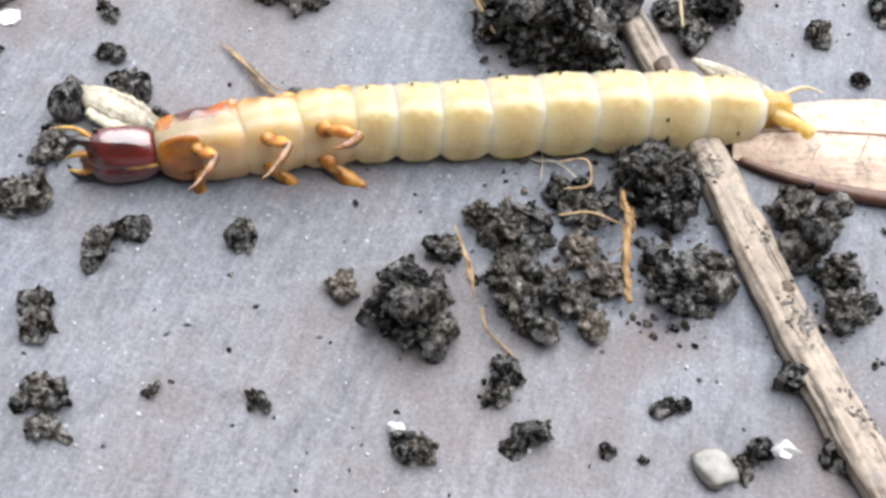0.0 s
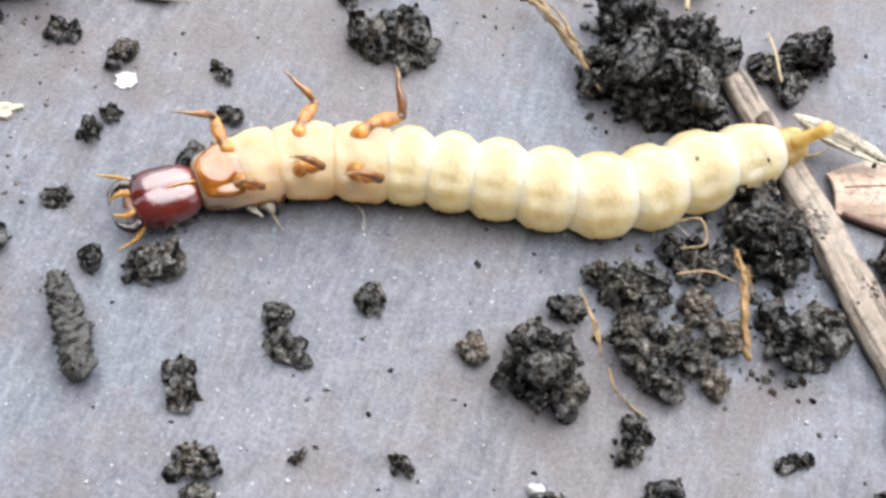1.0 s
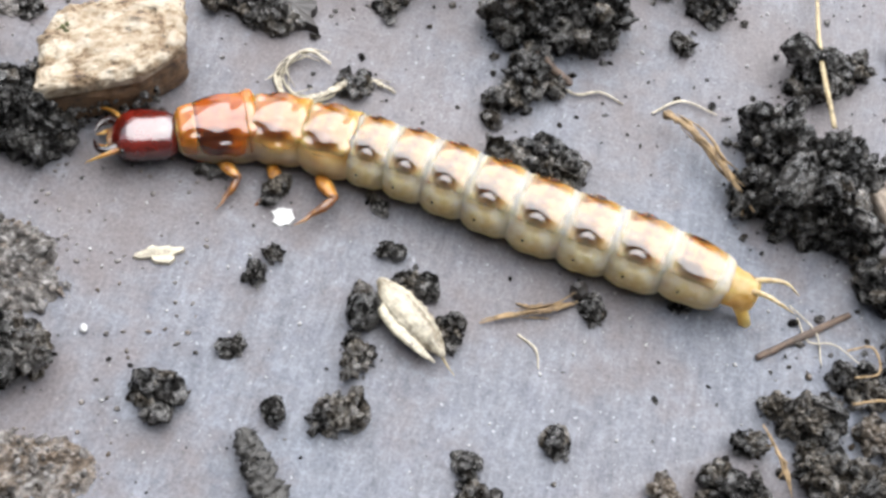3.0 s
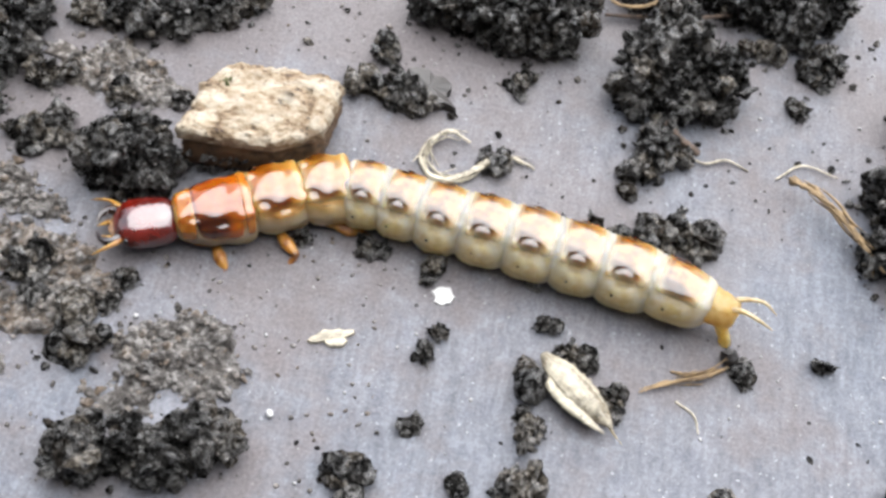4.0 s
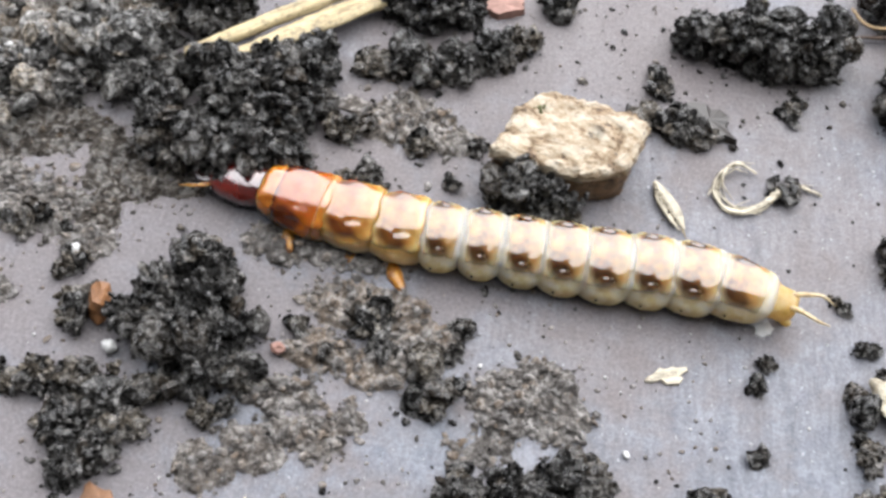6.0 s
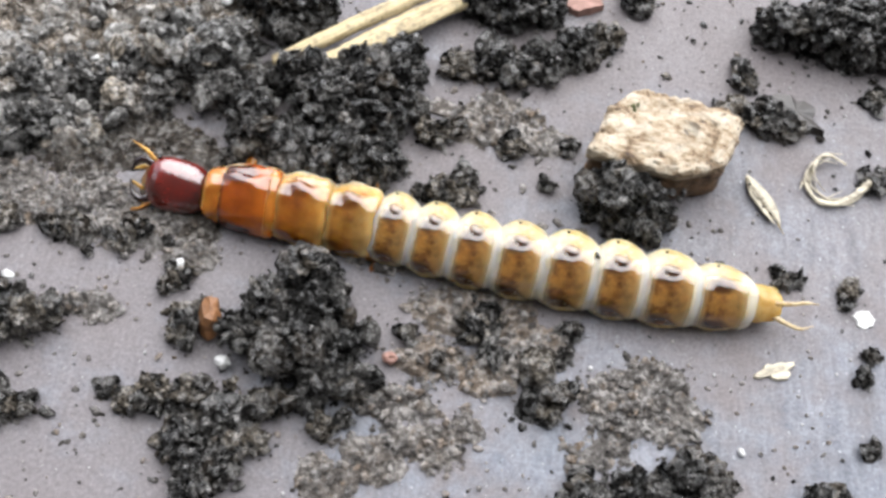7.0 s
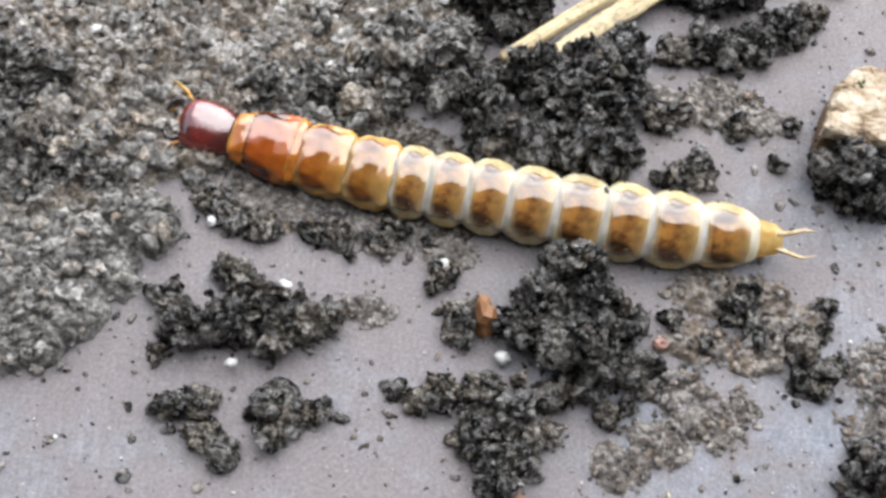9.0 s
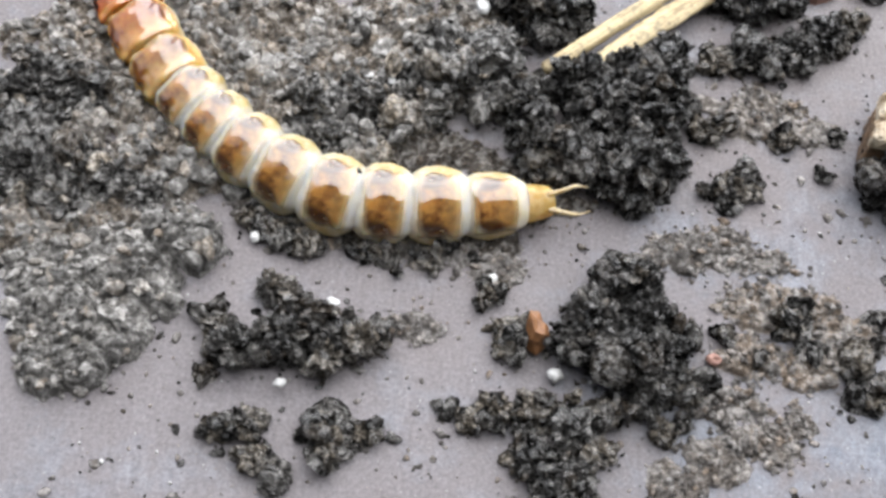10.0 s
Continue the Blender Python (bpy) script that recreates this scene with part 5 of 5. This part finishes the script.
heap((12.22, 2.00, 0.70), (10.83, 4.07, 0.76), (10.14, 4.94, 0.77), (11.90, 3.18, 0.61), (11.19, 4.92, 0.62), (12.65, 2.44, 0.42))
bit((11.28, -0.88, 0.34))
bit((12.72, -2.64, 0.36))
clod((-9.06, -8.55, 0.60), (-8.70, -9.46, 0.41), (-8.70, -8.46, 0.35))
clod((1.46, -6.65, 0.44), (1.11, -6.57, 0.29))
clod((4.46, -4.93, 0.36), (4.17, -5.07, 0.23))
bit((7.84, -2.83, 0.26), (8.25, -2.72, 0.23))
clod((10.48, -3.43, 0.33), (10.18, -4.03, 0.26))
bit((-3.43, -6.67, 0.19))
tanbit((-6.30, -7.40, 0.18))
bit((9.89, 13.26, 0.45))
bit((11.95, 14.98, 0.37))
bit((-13.60, 4.88, 0.31), (-13.92, 5.19, 0.19))
bit((3.99, -5.61, 0.16))
bit((6.44, -4.74, 0.15))
bit((7.49, -4.73, 0.14))
bit((11.59, 11.53, 0.24))
heap((-18.16, 16.34, 1.2), (-16.01, 16.14, 1.32), (-14.83, 16.23, 1.2), (-19.82, 16.43, 0.96), (-17.05, 16.83, 1.21), (-14.02, 17.89, 0.86))
heap((-10.76, 15.47, 1.44), (-9.17, 15.87, 1.58), (-7.67, 15.90, 1.10), (-11.03, 14.15, 0.82), (-9.66, 14.20, 0.95), (-8.05, 14.65, 0.96), (-9.72, 18.08, 1.12))
clod((-9.94, 11.99, 0.88), (-10.18, 11.01, 0.73), (-8.74, 11.90, 0.51), (-9.74, 13.02, 0.56))
clod((-20.93, 13.64, 0.60), (-21.31, 12.02, 0.68), (-20.15, 11.86, 0.81), (-19.20, 11.60, 0.60))
clod((-9.40, 8.20, 0.62), (-8.35, 8.28, 0.68), (-7.52, 8.10, 0.56))
dragged = soil_thing("soil_clod", "loose black soil clod dragged along by the larva", "soil clods", [(-11.35, 6.90, 0.75), (-10.35, 6.85, 0.62)], M_SOIL)
bit((-15.57, 13.74, 0.41), (-15.14, 14.08, 0.25))
clod((-5.81, 18.22, 0.57), (-6.64, 18.19, 0.43))
clod((-3.37, 17.97, 0.85), (-3.78, 17.54, 0.53))
heap((-5.44, 20.24, 1.31), (-3.72, 21.07, 1.33), (-4.63, 19.62, 1.04), (-7.12, 20.19, 1.03), (-8.6, 20.6, 1.0), (-11.43, 19.6, 0.95))
bit((-17.25, 4.10, 0.33), (-17.01, 4.51, 0.20))
bit((-12.88, 3.33, 0.34))
bit((-4.22, 15.52, 0.23))
bit((-10.58, 9.70, 0.19))
bit((-2.75, 4.18, 0.17))
heap((-26.50, -5.16, 1.04), (-25.09, -4.56, 0.92), (-23.54, -4.17, 1.00), (-22.35, -3.72, 0.73), (-26.85, -4.15, 0.38), (-24.07, -5.05, 0.95), (-27.35, -5.52, 0.45))
clod((-27.95, -1.73, 0.66), (-27.48, -1.10, 0.47), (-28.14, -1.14, 0.41))
clod((-28.61, -0.59, 0.50), (-28.30, 0.10, 0.34))
bit((-27.50, 0.44, 0.40))
bit((-27.25, 1.31, 0.34))
bit((-29.60, -0.30, 0.36))
clod((-30.69, 0.90, 0.60), (-30.23, 1.41, 0.45))
bit((-31.93, -0.44, 0.34))
bit((-33.02, 0.33, 0.32))
clod((-31.15, 12.71, 0.93), (-30.18, 12.45, 0.94), (-29.22, 13.02, 1.00), (-27.95, 13.65, 0.95), (-26.80, 14.55, 0.80), (-32.57, 12.20, 0.72))
heap((-30.83, 15.38, 1.15), (-29.50, 15.76, 1.05), (-31.96, 15.51, 0.87), (-30.31, 16.95, 1.20))
bit((-25.50, 17.18, 0.81))
bit((-29.95, 8.70, 0.50))
bit((-27.85, 9.20, 0.36))
bit((-28.71, 7.44, 0.27))
clod((-32.50, 6.40, 0.68), (-31.62, 6.30, 0.52), (-31.80, 7.10, 0.38), (-33.33, 6.20, 0.38))
clod((-33.20, 8.85, 0.66), (-32.70, 9.05, 0.40))
heap((-38.49, 10.02, 1.12), (-37.46, 8.88, 1.32), (-36.34, 7.89, 1.20), (-35.36, 8.05, 1.10), (-34.95, 10.91, 1.00), (-34.60, 9.51, 0.90), (-37.72, 7.78, 1.04), (-36.45, 6.60, 1.15), (-36.10, 9.60, 1.35), (-36.05, 10.60, 1.25), (-34.80, 11.60, 1.00))
heap((-34.85, 7.00, 0.85), (-35.45, 6.40, 1.00), (-36.30, 6.05, 1.15), (-37.30, 6.15, 1.00))
loam_clod((-43.06, 9.95, 1.25), (-41.60, 10.51, 1.20), (-41.60, 9.20, 1.05), (-40.54, 10.05, 0.89), (-43.75, 8.60, 0.85), (-42.86, 11.3, 1.2), (-41.4, 11.6, 1.1))
loam_clod((-45.94, 8.93, 1.0), (-46.95, 8.60, 0.85), (-44.75, 9.20, 1.10), (-45.06, 7.90, 0.8))
loam_clod((-48.17, 8.06, 1.15), (-47.15, 6.62, 0.95), (-48.15, 6.33, 1.05), (-46.0, 6.7, 0.6))
heap((-39.70, 7.20, 1.20), (-38.40, 6.75, 0.95), (-40.30, 8.60, 1.05), (-39.1, 6.2, 0.7))
loam_clod((-56.2, 4.8, 1.2), (-54.8, 4.4, 1.0), (-53.7, 4.05, 0.85), (-57.9, 4.3, 1.4), (-56.4, 3.5, 0.9))
loam_clod((-57.8, 5.95, 1.3), (-58.1, 7.9, 1.2), (-56.4, 8.0, 1.0))
heap((-39.79, 13.24, 1.20), (-40.84, 13.77, 1.05), (-38.18, 13.21, 0.84), (-41.72, 14.76, 1.18))
heap((-36.87, 1.53, 1.22), (-37.80, 0.29, 1.15), (-36.22, 0.43, 1.31), (-36.86, -1.06, 1.35), (-35.38, -0.94, 1.09), (-38.62, -0.59, 0.85), (-34.75, -1.97, 0.75), (-35.92, -2.13, 0.92))
clod((-40.75, -0.32, 0.60), (-40.90, -0.85, 0.50))
clod((-39.89, -3.30, 0.80), (-41.23, -3.09, 0.62), (-42.03, -3.54, 0.50), (-42.88, -3.22, 0.30), (-38.63, -3.60, 0.85), (-37.52, -2.95, 0.70))
clod((-39.77, -4.87, 0.85), (-38.62, -5.35, 0.90), (-39.31, -6.06, 0.85), (-37.73, -4.36, 0.68), (-40.34, -4.56, 0.45))
bit((-35.47, -3.53, 0.54), (-34.79, -3.13, 0.36))
heap((-50.61, -0.91, 0.62), (-48.93, 0.94, 0.46), (-48.36, 0.54, 0.50), (-49.94, -1.65, 0.88), (-48.55, -1.43, 0.98), (-47.44, -0.77, 0.95), (-47.06, -1.76, 0.80), (-45.94, -1.12, 0.78), (-45.20, -1.02, 0.45))
bit((-41.31, 1.28, 0.52), (-41.73, 0.85, 0.32))
bit((-50.98, -2.34, 0.25))
clod((-50.10, -4.32, 0.52), (-49.20, -4.17, 0.66), (-48.89, -5.38, 0.58), (-48.33, -6.05, 0.40))
clod((-46.92, -4.04, 0.62), (-46.58, -5.06, 0.54), (-45.41, -4.26, 0.48), (-45.97, -4.53, 0.38))
bit((-47.88, 2.58, 0.58), (-48.48, 2.89, 0.36))
clod((-45.39, 2.71, 0.55), (-45.97, 2.51, 0.41))
clod((-43.49, 2.40, 0.50), (-43.10, 3.10, 0.36))
clod((-49.80, 3.40, 0.60), (-49.00, 3.15, 0.50))
bit((-41.93, 2.52, 0.26))
bit((-44.68, 1.84, 0.24))
soil_crust((-35.07, -5.28, 0.97, 0.8), (-33.64, -4.33, 1.2, 0.8), (-31.94, -3.57, 1.2, 0.75), (-30.77, -2.89, 0.7, 0.5))
soil_crust((-25.29, -1.13, 1.6, 1.2), (-23.67, -1.35, 1.2, 0.9), (-24.19, -0.33, 1.2, 0.9), (-26.11, -3.00, 1.2, 0.7))
soil_crust((-32.29, -0.55, 1.3, 0.8), (-30.08, -0.74, 1.2, 0.8), (-31.40, 1.63, 1.6, 0.9), (-28.73, 0.63, 1.3, 0.9), (-29.6, 1.8, 1.2, 0.6))
soil_crust((-33.0, 3.8, 1.5, 0.9), (-34.6, 3.6, 1.2, 0.9), (-31.2, 3.4, 0.9, 0.5))
soil_crust((-30.45, 10.3, 1.4, 0.8), (-31.47, 9.6, 1.2, 0.8), (-29.15, 9.3, 1.3, 0.6))
soil_crust((-20.99, -6.9, 1.8, 1.0))
soil_crust((-43.92, -0.26, 1.1, 0.55))
soil_crust((-43.2, 3.3, 1.7, 1.2), (-41.5, 2.3, 1.3, 0.7), (-47.0, 3.5, 1.5, 0.9), (-48.6, 4.3, 1.8, 1.1), (-45.2, 4.3, 1.2, 0.9))
soil_crust((-33.2, -2.3, 1.6, 0.7))
# Brown mud whose colour also stands for the shadow in the hollow.
mud_and_shade_floor((-43.5, 6.9, 2.4, 1.0), (-41.0, 6.2, 1.5, 0.8), (-46.2, 5.7, 1.6, 1.0), (-44.4, 5.8, 1.4, 0.6))
mud_and_shade_floor((-40.6, 4.9, 1.6, 0.8), (-38.9, 5.2, 1.3, 0.6), (-41.6, 3.4, 1.2, 0.8))
soil_bank((-57.62, 5.36, 2.2), (-55.08, 3.88, 1.8), (-57.1, 2.56, 1.8), (-53.0, 5.9, 2.1), (-50.7, 6.2, 1.6), (-54.2, 8.8, 2.5), (-51.0, 9.2, 2.6), (-48.3, 11.1, 2.4), (-46.2, 9.9, 1.9), (-57.2, 9.5, 2.5), (-48.8, 7.9, 1.8), (-52.1, 11.6, 2.2), (-45.3, 12.2, 2.0), (-54.0, 12.0, 2.2), (-43.2, 11.6, 2.0), (-41.7, 13.2, 1.6), (-46.6, 6.7, 1.1), (-44.7, 9.3, 1.6))
soil_bank((-56.37, 1.14, 1.8), (-54.3, 1.2, 1.6), (-53.0, 0.6, 1.1), (-55.6, -0.9, 1.6), (-53.95, -1.1, 1.1), (-55.9, -2.5, 1.1), (-54.8, -2.6, 0.8), (-52.2, 2.6, 1.2), (-51.6, 1.9, 0.8))


larva, segments, legs = beetle_larva()


def motions():
    body = Body()
    body.bend(0, -100, -115, (-11.14, -1.16), (-9.15, -0.12), (-7.19, 0.99), (-4.08, 2.78), (-0.80, 4.27), (2.45, 5.81), (5.75, 7.22), (9.09, 8.58))
    body.bend(0.2, -80, -118, (-11.32, -1.59), (-9.23, -0.83), (-7.56, 0.66), (-4.47, 2.46), (-1.24, 3.99), (2.04, 5.41), (5.38, 6.68), (8.86, 7.50))
    body.bend(0.5, -45, -110, (-11.71, -1.27), (-9.49, -0.87), (-7.41, 0.01), (-4.37, 1.96), (-1.26, 3.81), (1.92, 5.55), (5.37, 6.57), (8.96, 6.92))
    body.bend(0.8, -145, -155, (-14.06, -1.30), (-12.03, -0.21), (-10.13, 1.10), (-6.89, 2.83), (-3.34, 3.85), (0.30, 4.49), (3.57, 6.10), (6.71, 8.03))
    body.bend(1, -168, -160, (-14.01, -1.44), (-12.20, -0.02), (-10.43, 1.42), (-6.97, 2.68), (-3.35, 3.33), (0.29, 3.98), (3.19, 6.13), (6.09, 8.39))
    body.bend(1.3, -196, -215, (-14.02, -0.39), (-13.52, 1.88), (-11.81, 3.34), (-8.35, 4.73), (-4.69, 5.44), (-0.97, 5.67), (2.55, 6.85), (5.76, 8.74))
    body.bend(1.4, -275, -280, (-14.19, 0.03), (-14.31, 2.36), (-12.56, 3.59), (-9.04, 4.77), (-5.46, 5.79), (-1.87, 6.79), (1.71, 7.81), (5.40, 8.08))
    body.bend(1.5, -279, -279, (-14.22, -0.18), (-14.50, 2.13), (-12.84, 3.38), (-9.24, 4.35), (-5.62, 5.28), (-1.97, 6.04), (1.72, 6.64), (5.40, 7.19))
    body.bend(2, -283, -288, (-15.34, -0.23), (-15.26, 2.00), (-13.35, 3.11), (-9.89, 4.25), (-6.40, 5.30), (-2.81, 5.94), (0.82, 6.26), (4.46, 6.14))
    body.bend(2.2, -290, -294, (-16.18, 0.31), (-15.97, 2.55), (-13.90, 3.54), (-10.39, 4.77), (-6.75, 5.57), (-3.06, 6.08), (0.65, 6.30), (4.35, 5.90))
    body.bend(2.4, -366, -366, (-19.62, 6.90), (-17.58, 6.04), (-15.37, 5.86), (-11.82, 5.78), (-8.29, 5.44), (-4.74, 5.36), (-1.19, 5.48), (2.36, 5.48))
    body.bend(2.5, -371, -371, (-19.76, 7.04), (-17.73, 6.15), (-15.52, 5.92), (-11.96, 5.85), (-8.42, 5.49), (-4.86, 5.38), (-1.31, 5.54), (2.25, 5.49))
    body.bend(3, -371, -371, (-22.75, 4.48), (-20.63, 5.22), (-18.59, 6.16), (-15.02, 6.46), (-11.44, 6.21), (-7.89, 5.69), (-4.33, 5.29), (-0.79, 4.68))
    body.bend(3.2, -368, -370, (-22.86, 3.34), (-21.19, 4.84), (-19.37, 6.13), (-15.91, 6.91), (-12.34, 6.58), (-8.79, 6.11), (-5.24, 5.72), (-1.77, 4.79))
    body.bend(4.3, -372, -378, (-30.37, 2.52), (-28.17, 3.00), (-26.13, 3.93), (-22.98, 5.61), (-19.39, 5.66), (-15.79, 5.56), (-12.23, 5.31), (-8.70, 4.58))
    body.bend(4.5, -372, -378, (-31.61, 2.28), (-29.42, 2.55), (-27.40, 3.43), (-24.23, 4.96), (-20.74, 5.37), (-17.21, 5.35), (-13.70, 5.25), (-10.26, 4.41))
    body.bend(5, -366, -376, (-34.54, 4.75), (-32.47, 4.33), (-30.36, 4.38), (-27.05, 5.09), (-23.70, 5.58), (-20.33, 5.86), (-16.95, 5.73), (-13.67, 4.93))
    body.bend(5.5, -362, -366, (-36.40, 6.25), (-34.35, 5.60), (-32.25, 5.10), (-28.75, 4.84), (-24.93, 5.01), (-21.72, 5.20), (-18.51, 5.15), (-15.36, 4.54))
    body.bend(5.7, -362, -366, (-36.40, 6.15), (-34.35, 5.52), (-32.25, 5.02), (-28.78, 4.74), (-24.99, 4.84), (-21.83, 4.99), (-18.65, 5.08), (-15.54, 4.50))
    body.bend(6.8, -312, -307, (-41.89, 5.01), (-39.71, 4.31), (-37.40, 4.21), (-33.75, 3.80), (-30.09, 3.37), (-26.42, 3.04), (-22.74, 2.78), (-19.07, 2.51))
    body.bend(7, -315, -310, (-43.04, 4.60), (-40.76, 4.40), (-38.47, 4.27), (-34.83, 3.99), (-31.19, 3.51), (-27.55, 3.22), (-23.89, 3.07), (-20.23, 3.10))
    body.bend(7.5, -325, -318, (-45.25, 4.66), (-43.05, 4.43), (-40.85, 4.31), (-37.32, 4.16), (-33.81, 3.84), (-30.29, 3.48), (-26.76, 3.46), (-23.23, 3.37))
    body.bend(8, -332, -322, (-46.85, 6.29), (-44.94, 5.02), (-42.81, 4.16), (-39.16, 3.81), (-35.48, 3.67), (-31.81, 3.61), (-28.14, 3.62), (-24.47, 3.84))
    body.bend(8.2, -333, -321, (-47.92, 5.83), (-45.72, 5.10), (-43.48, 4.51), (-39.82, 4.01), (-36.13, 3.75), (-32.44, 3.35), (-28.74, 3.26), (-25.05, 3.58))
    body.bend(8.5, -337, -321, (-48.73, 4.44), (-46.49, 4.42), (-44.24, 4.29), (-40.65, 4.07), (-37.07, 3.74), (-33.49, 3.42), (-29.90, 3.28), (-26.31, 3.39))
    body.bend(9, -337, -322, (-51.19, 6.43), (-49.06, 5.87), (-46.90, 5.35), (-43.43, 4.66), (-39.92, 4.22), (-36.41, 3.80), (-32.89, 3.50), (-29.35, 3.52))
    body.bend(9.5, -337, -325, (-54.53, 9.21), (-52.86, 7.70), (-50.95, 6.50), (-47.67, 5.01), (-44.22, 3.99), (-40.63, 4.09), (-37.14, 4.97), (-33.67, 5.94))
    body.bend(9.8, -337, -328, (-56.66, 12.62), (-55.58, 10.53), (-54.22, 8.62), (-51.16, 6.46), (-47.98, 4.47), (-44.33, 3.64), (-40.65, 4.26), (-37.05, 5.36))
    body.bend(10, -337, -328, (-56.80, 15.68), (-56.12, 13.44), (-55.08, 11.35), (-52.97, 8.26), (-50.22, 5.75), (-46.87, 4.14), (-43.14, 4.11), (-39.44, 4.68))
    centres, tracks = [], [[] for _ in segments]
    for t, head_roll, tail_roll, tail_high, line in body.bends:
        placed = body.poses(line, head_roll, tail_roll, tail_high)
        c = Vector((placed[6][0].x, placed[6][0].y, 0))
        centres.append((t, Matrix.Translation(c * MM)))
        for k, (spot, turn) in enumerate(placed):
            tracks[k].append((t, Matrix.Translation((spot - c) * MM) @ turn))
    walk(larva, centres)
    for ob, rows in zip(segments, tracks):
        walk(ob, rows)
    # how far the legs of either side are folded under the belly: seconds, side -1, side +1
    folds = np.array(((0, 15, 62), (0.25, 20, 60), (0.5, 8, 62), (0.75, 40, 30), (0.9, 58, -5), (1.25, 58, -5), (1.4, 32, 25), (2.25, 32, 20),
                      (2.5, 5, 2), (3.2, 5, 0), (4.3, 20, 36), (4.6, 20, 36), (5.0, 15, 22), (5.7, 10, 14), (6.8, 50, -36), (7.5, 54, -26), (8.5, 52, 6), (10, 52, 6)))
    for leg, s, i, w, h in legs:
        hip, rows = Vector((0.1, s * w * 0.46, -h * 0.74)) * MM, []
        for n in range(41):
            t = n * 0.25
            beat = 2 * math.pi * (1.3 * t + 0.33 * i + (0.5 if s > 0 else 0.0))
            stride = 14 if t < 2.4 else 22
            swing = stride * math.sin(beat) + (20, -4, -22)[i - 1]
            fold = float(np.interp(t, folds[:, 0], folds[:, 1 if s < 0 else 2])) + 8 * math.cos(beat)
            rows.append((t, Matrix.Translation(hip) @ pose(0, 0, 0, -s * fold, 0, -s * swing)))
        walk(leg, rows)
    walk(dragged, [(t, pose(x * MM, y * MM, 0, 0, 0, a)) for t, x, y, a in (
        (0, -8.6, 8.45, 30), (2.2, -8.6, 8.45, 30), (3.0, -9.0, 8.2, 25), (3.2, -9.2, 8.0, 22), (4.3, -10.85, 6.88, 0), (10, -10.85, 6.88, 0))])
    walk(kicked, [(t, pose(x * MM, y * MM, 0, 0, 0, a)) for t, x, y, a in (
        (0, -9.6, -3.44, -70), (0.3, -9.05, -3.83, -45), (0.6, -8.5, -3.6, -20), (0.9, -7.95, -3.98, 0), (1.2, -7.95, -4.05, 0), (10, -7.95, -4.05, 0))])
    walk(turned_husk, [(t, pose(x * MM, y * MM, 0.1 * MM, 0, 0, a)) for t, x, y, a in (
        (0, -11.15, 1.0, -10), (0.3, -11.1, 1.1, -20), (0.6, -11.12, 1.1, -25), (1.0, -11.25, 0.95, -35), (1.5, -11.4, 0.9, -38), (10, -11.4, 0.9, -38))])
    x, y, a = turned_fibre.location.x, turned_fibre.location.y, math.degrees(turned_fibre.rotation_euler.z)
    walk(turned_fibre, [(t, pose(x + dx * MM, y + dy * MM, 0, 0, 0, a + turn)) for t, dx, dy, turn in (
        (0, 0, 0, 0), (0.7, 0, 0, 0), (1.4, 0.25, -1.55, 58), (10, 0.25, -1.55, 58))])
    walk(chunk, [(t, pose(x * MM, y * MM, 0, 0, 0, a)) for t, x, y, a in (
        (0, -22.6, 6.90, 22), (2.2, -22.6, 6.90, 22), (2.5, -23.0, 7.05, 25), (3.0, -23.9, 7.25, 29), (3.2, -24.1, 7.30, 29), (4.3, -24.6, 8.50, -6),
        (4.5, -24.6, 8.55, -8), (4.7, -24.6, 8.90, -10), (5.0, -24.6, 9.00, -10), (10, -24.6, 9.00, -10))])
    walk(pushed, [(t, pose(x * MM, y * MM, 0, 0, 0, a)) for t, x, y, a in (
        (0, -25.8, 4.7, 0), (3.2, -25.8, 4.7, 0), (4.3, -29.3, 6.5, 35), (4.5, -29.2, 6.6, 38), (4.6, -27.4, 7.7, 20), (4.7, -26.0, 7.7, 5), (5.0, -25.4, 7.5, 0), (5.7, -25.4, 7.4, 0), (6.8, -25.5, 7.0, 0), (10, -25.5, 7.0, 0))])
    walk(loose_husk, [(t, pose(x * MM, y * MM, 0, 0, 0, a)) for t, x, y, a in (
        (0, -17.4, 7.45, 6), (2.5, -17.4, 7.45, 6), (3.2, -18.2, 7.3, -10), (4.3, -20.0, 7.6, -50), (4.7, -20.3, 8.05, -58), (10, -20.3, 8.05, -58))])
    walk(loose_twig, [(t, pose(x * MM, y * MM, z * MM, 0, 0, a)) for t, x, y, z, a in (
        (0, 3.4, 6.6, 0.1, 41), (2.4, 3.4, 6.6, 0.1, 41), (3.0, 1.5, 4.4, 0, 41), (3.2, 1.5, 4.4, 0, 36), (10, 1.5, 4.4, 0, 36))])


motions()
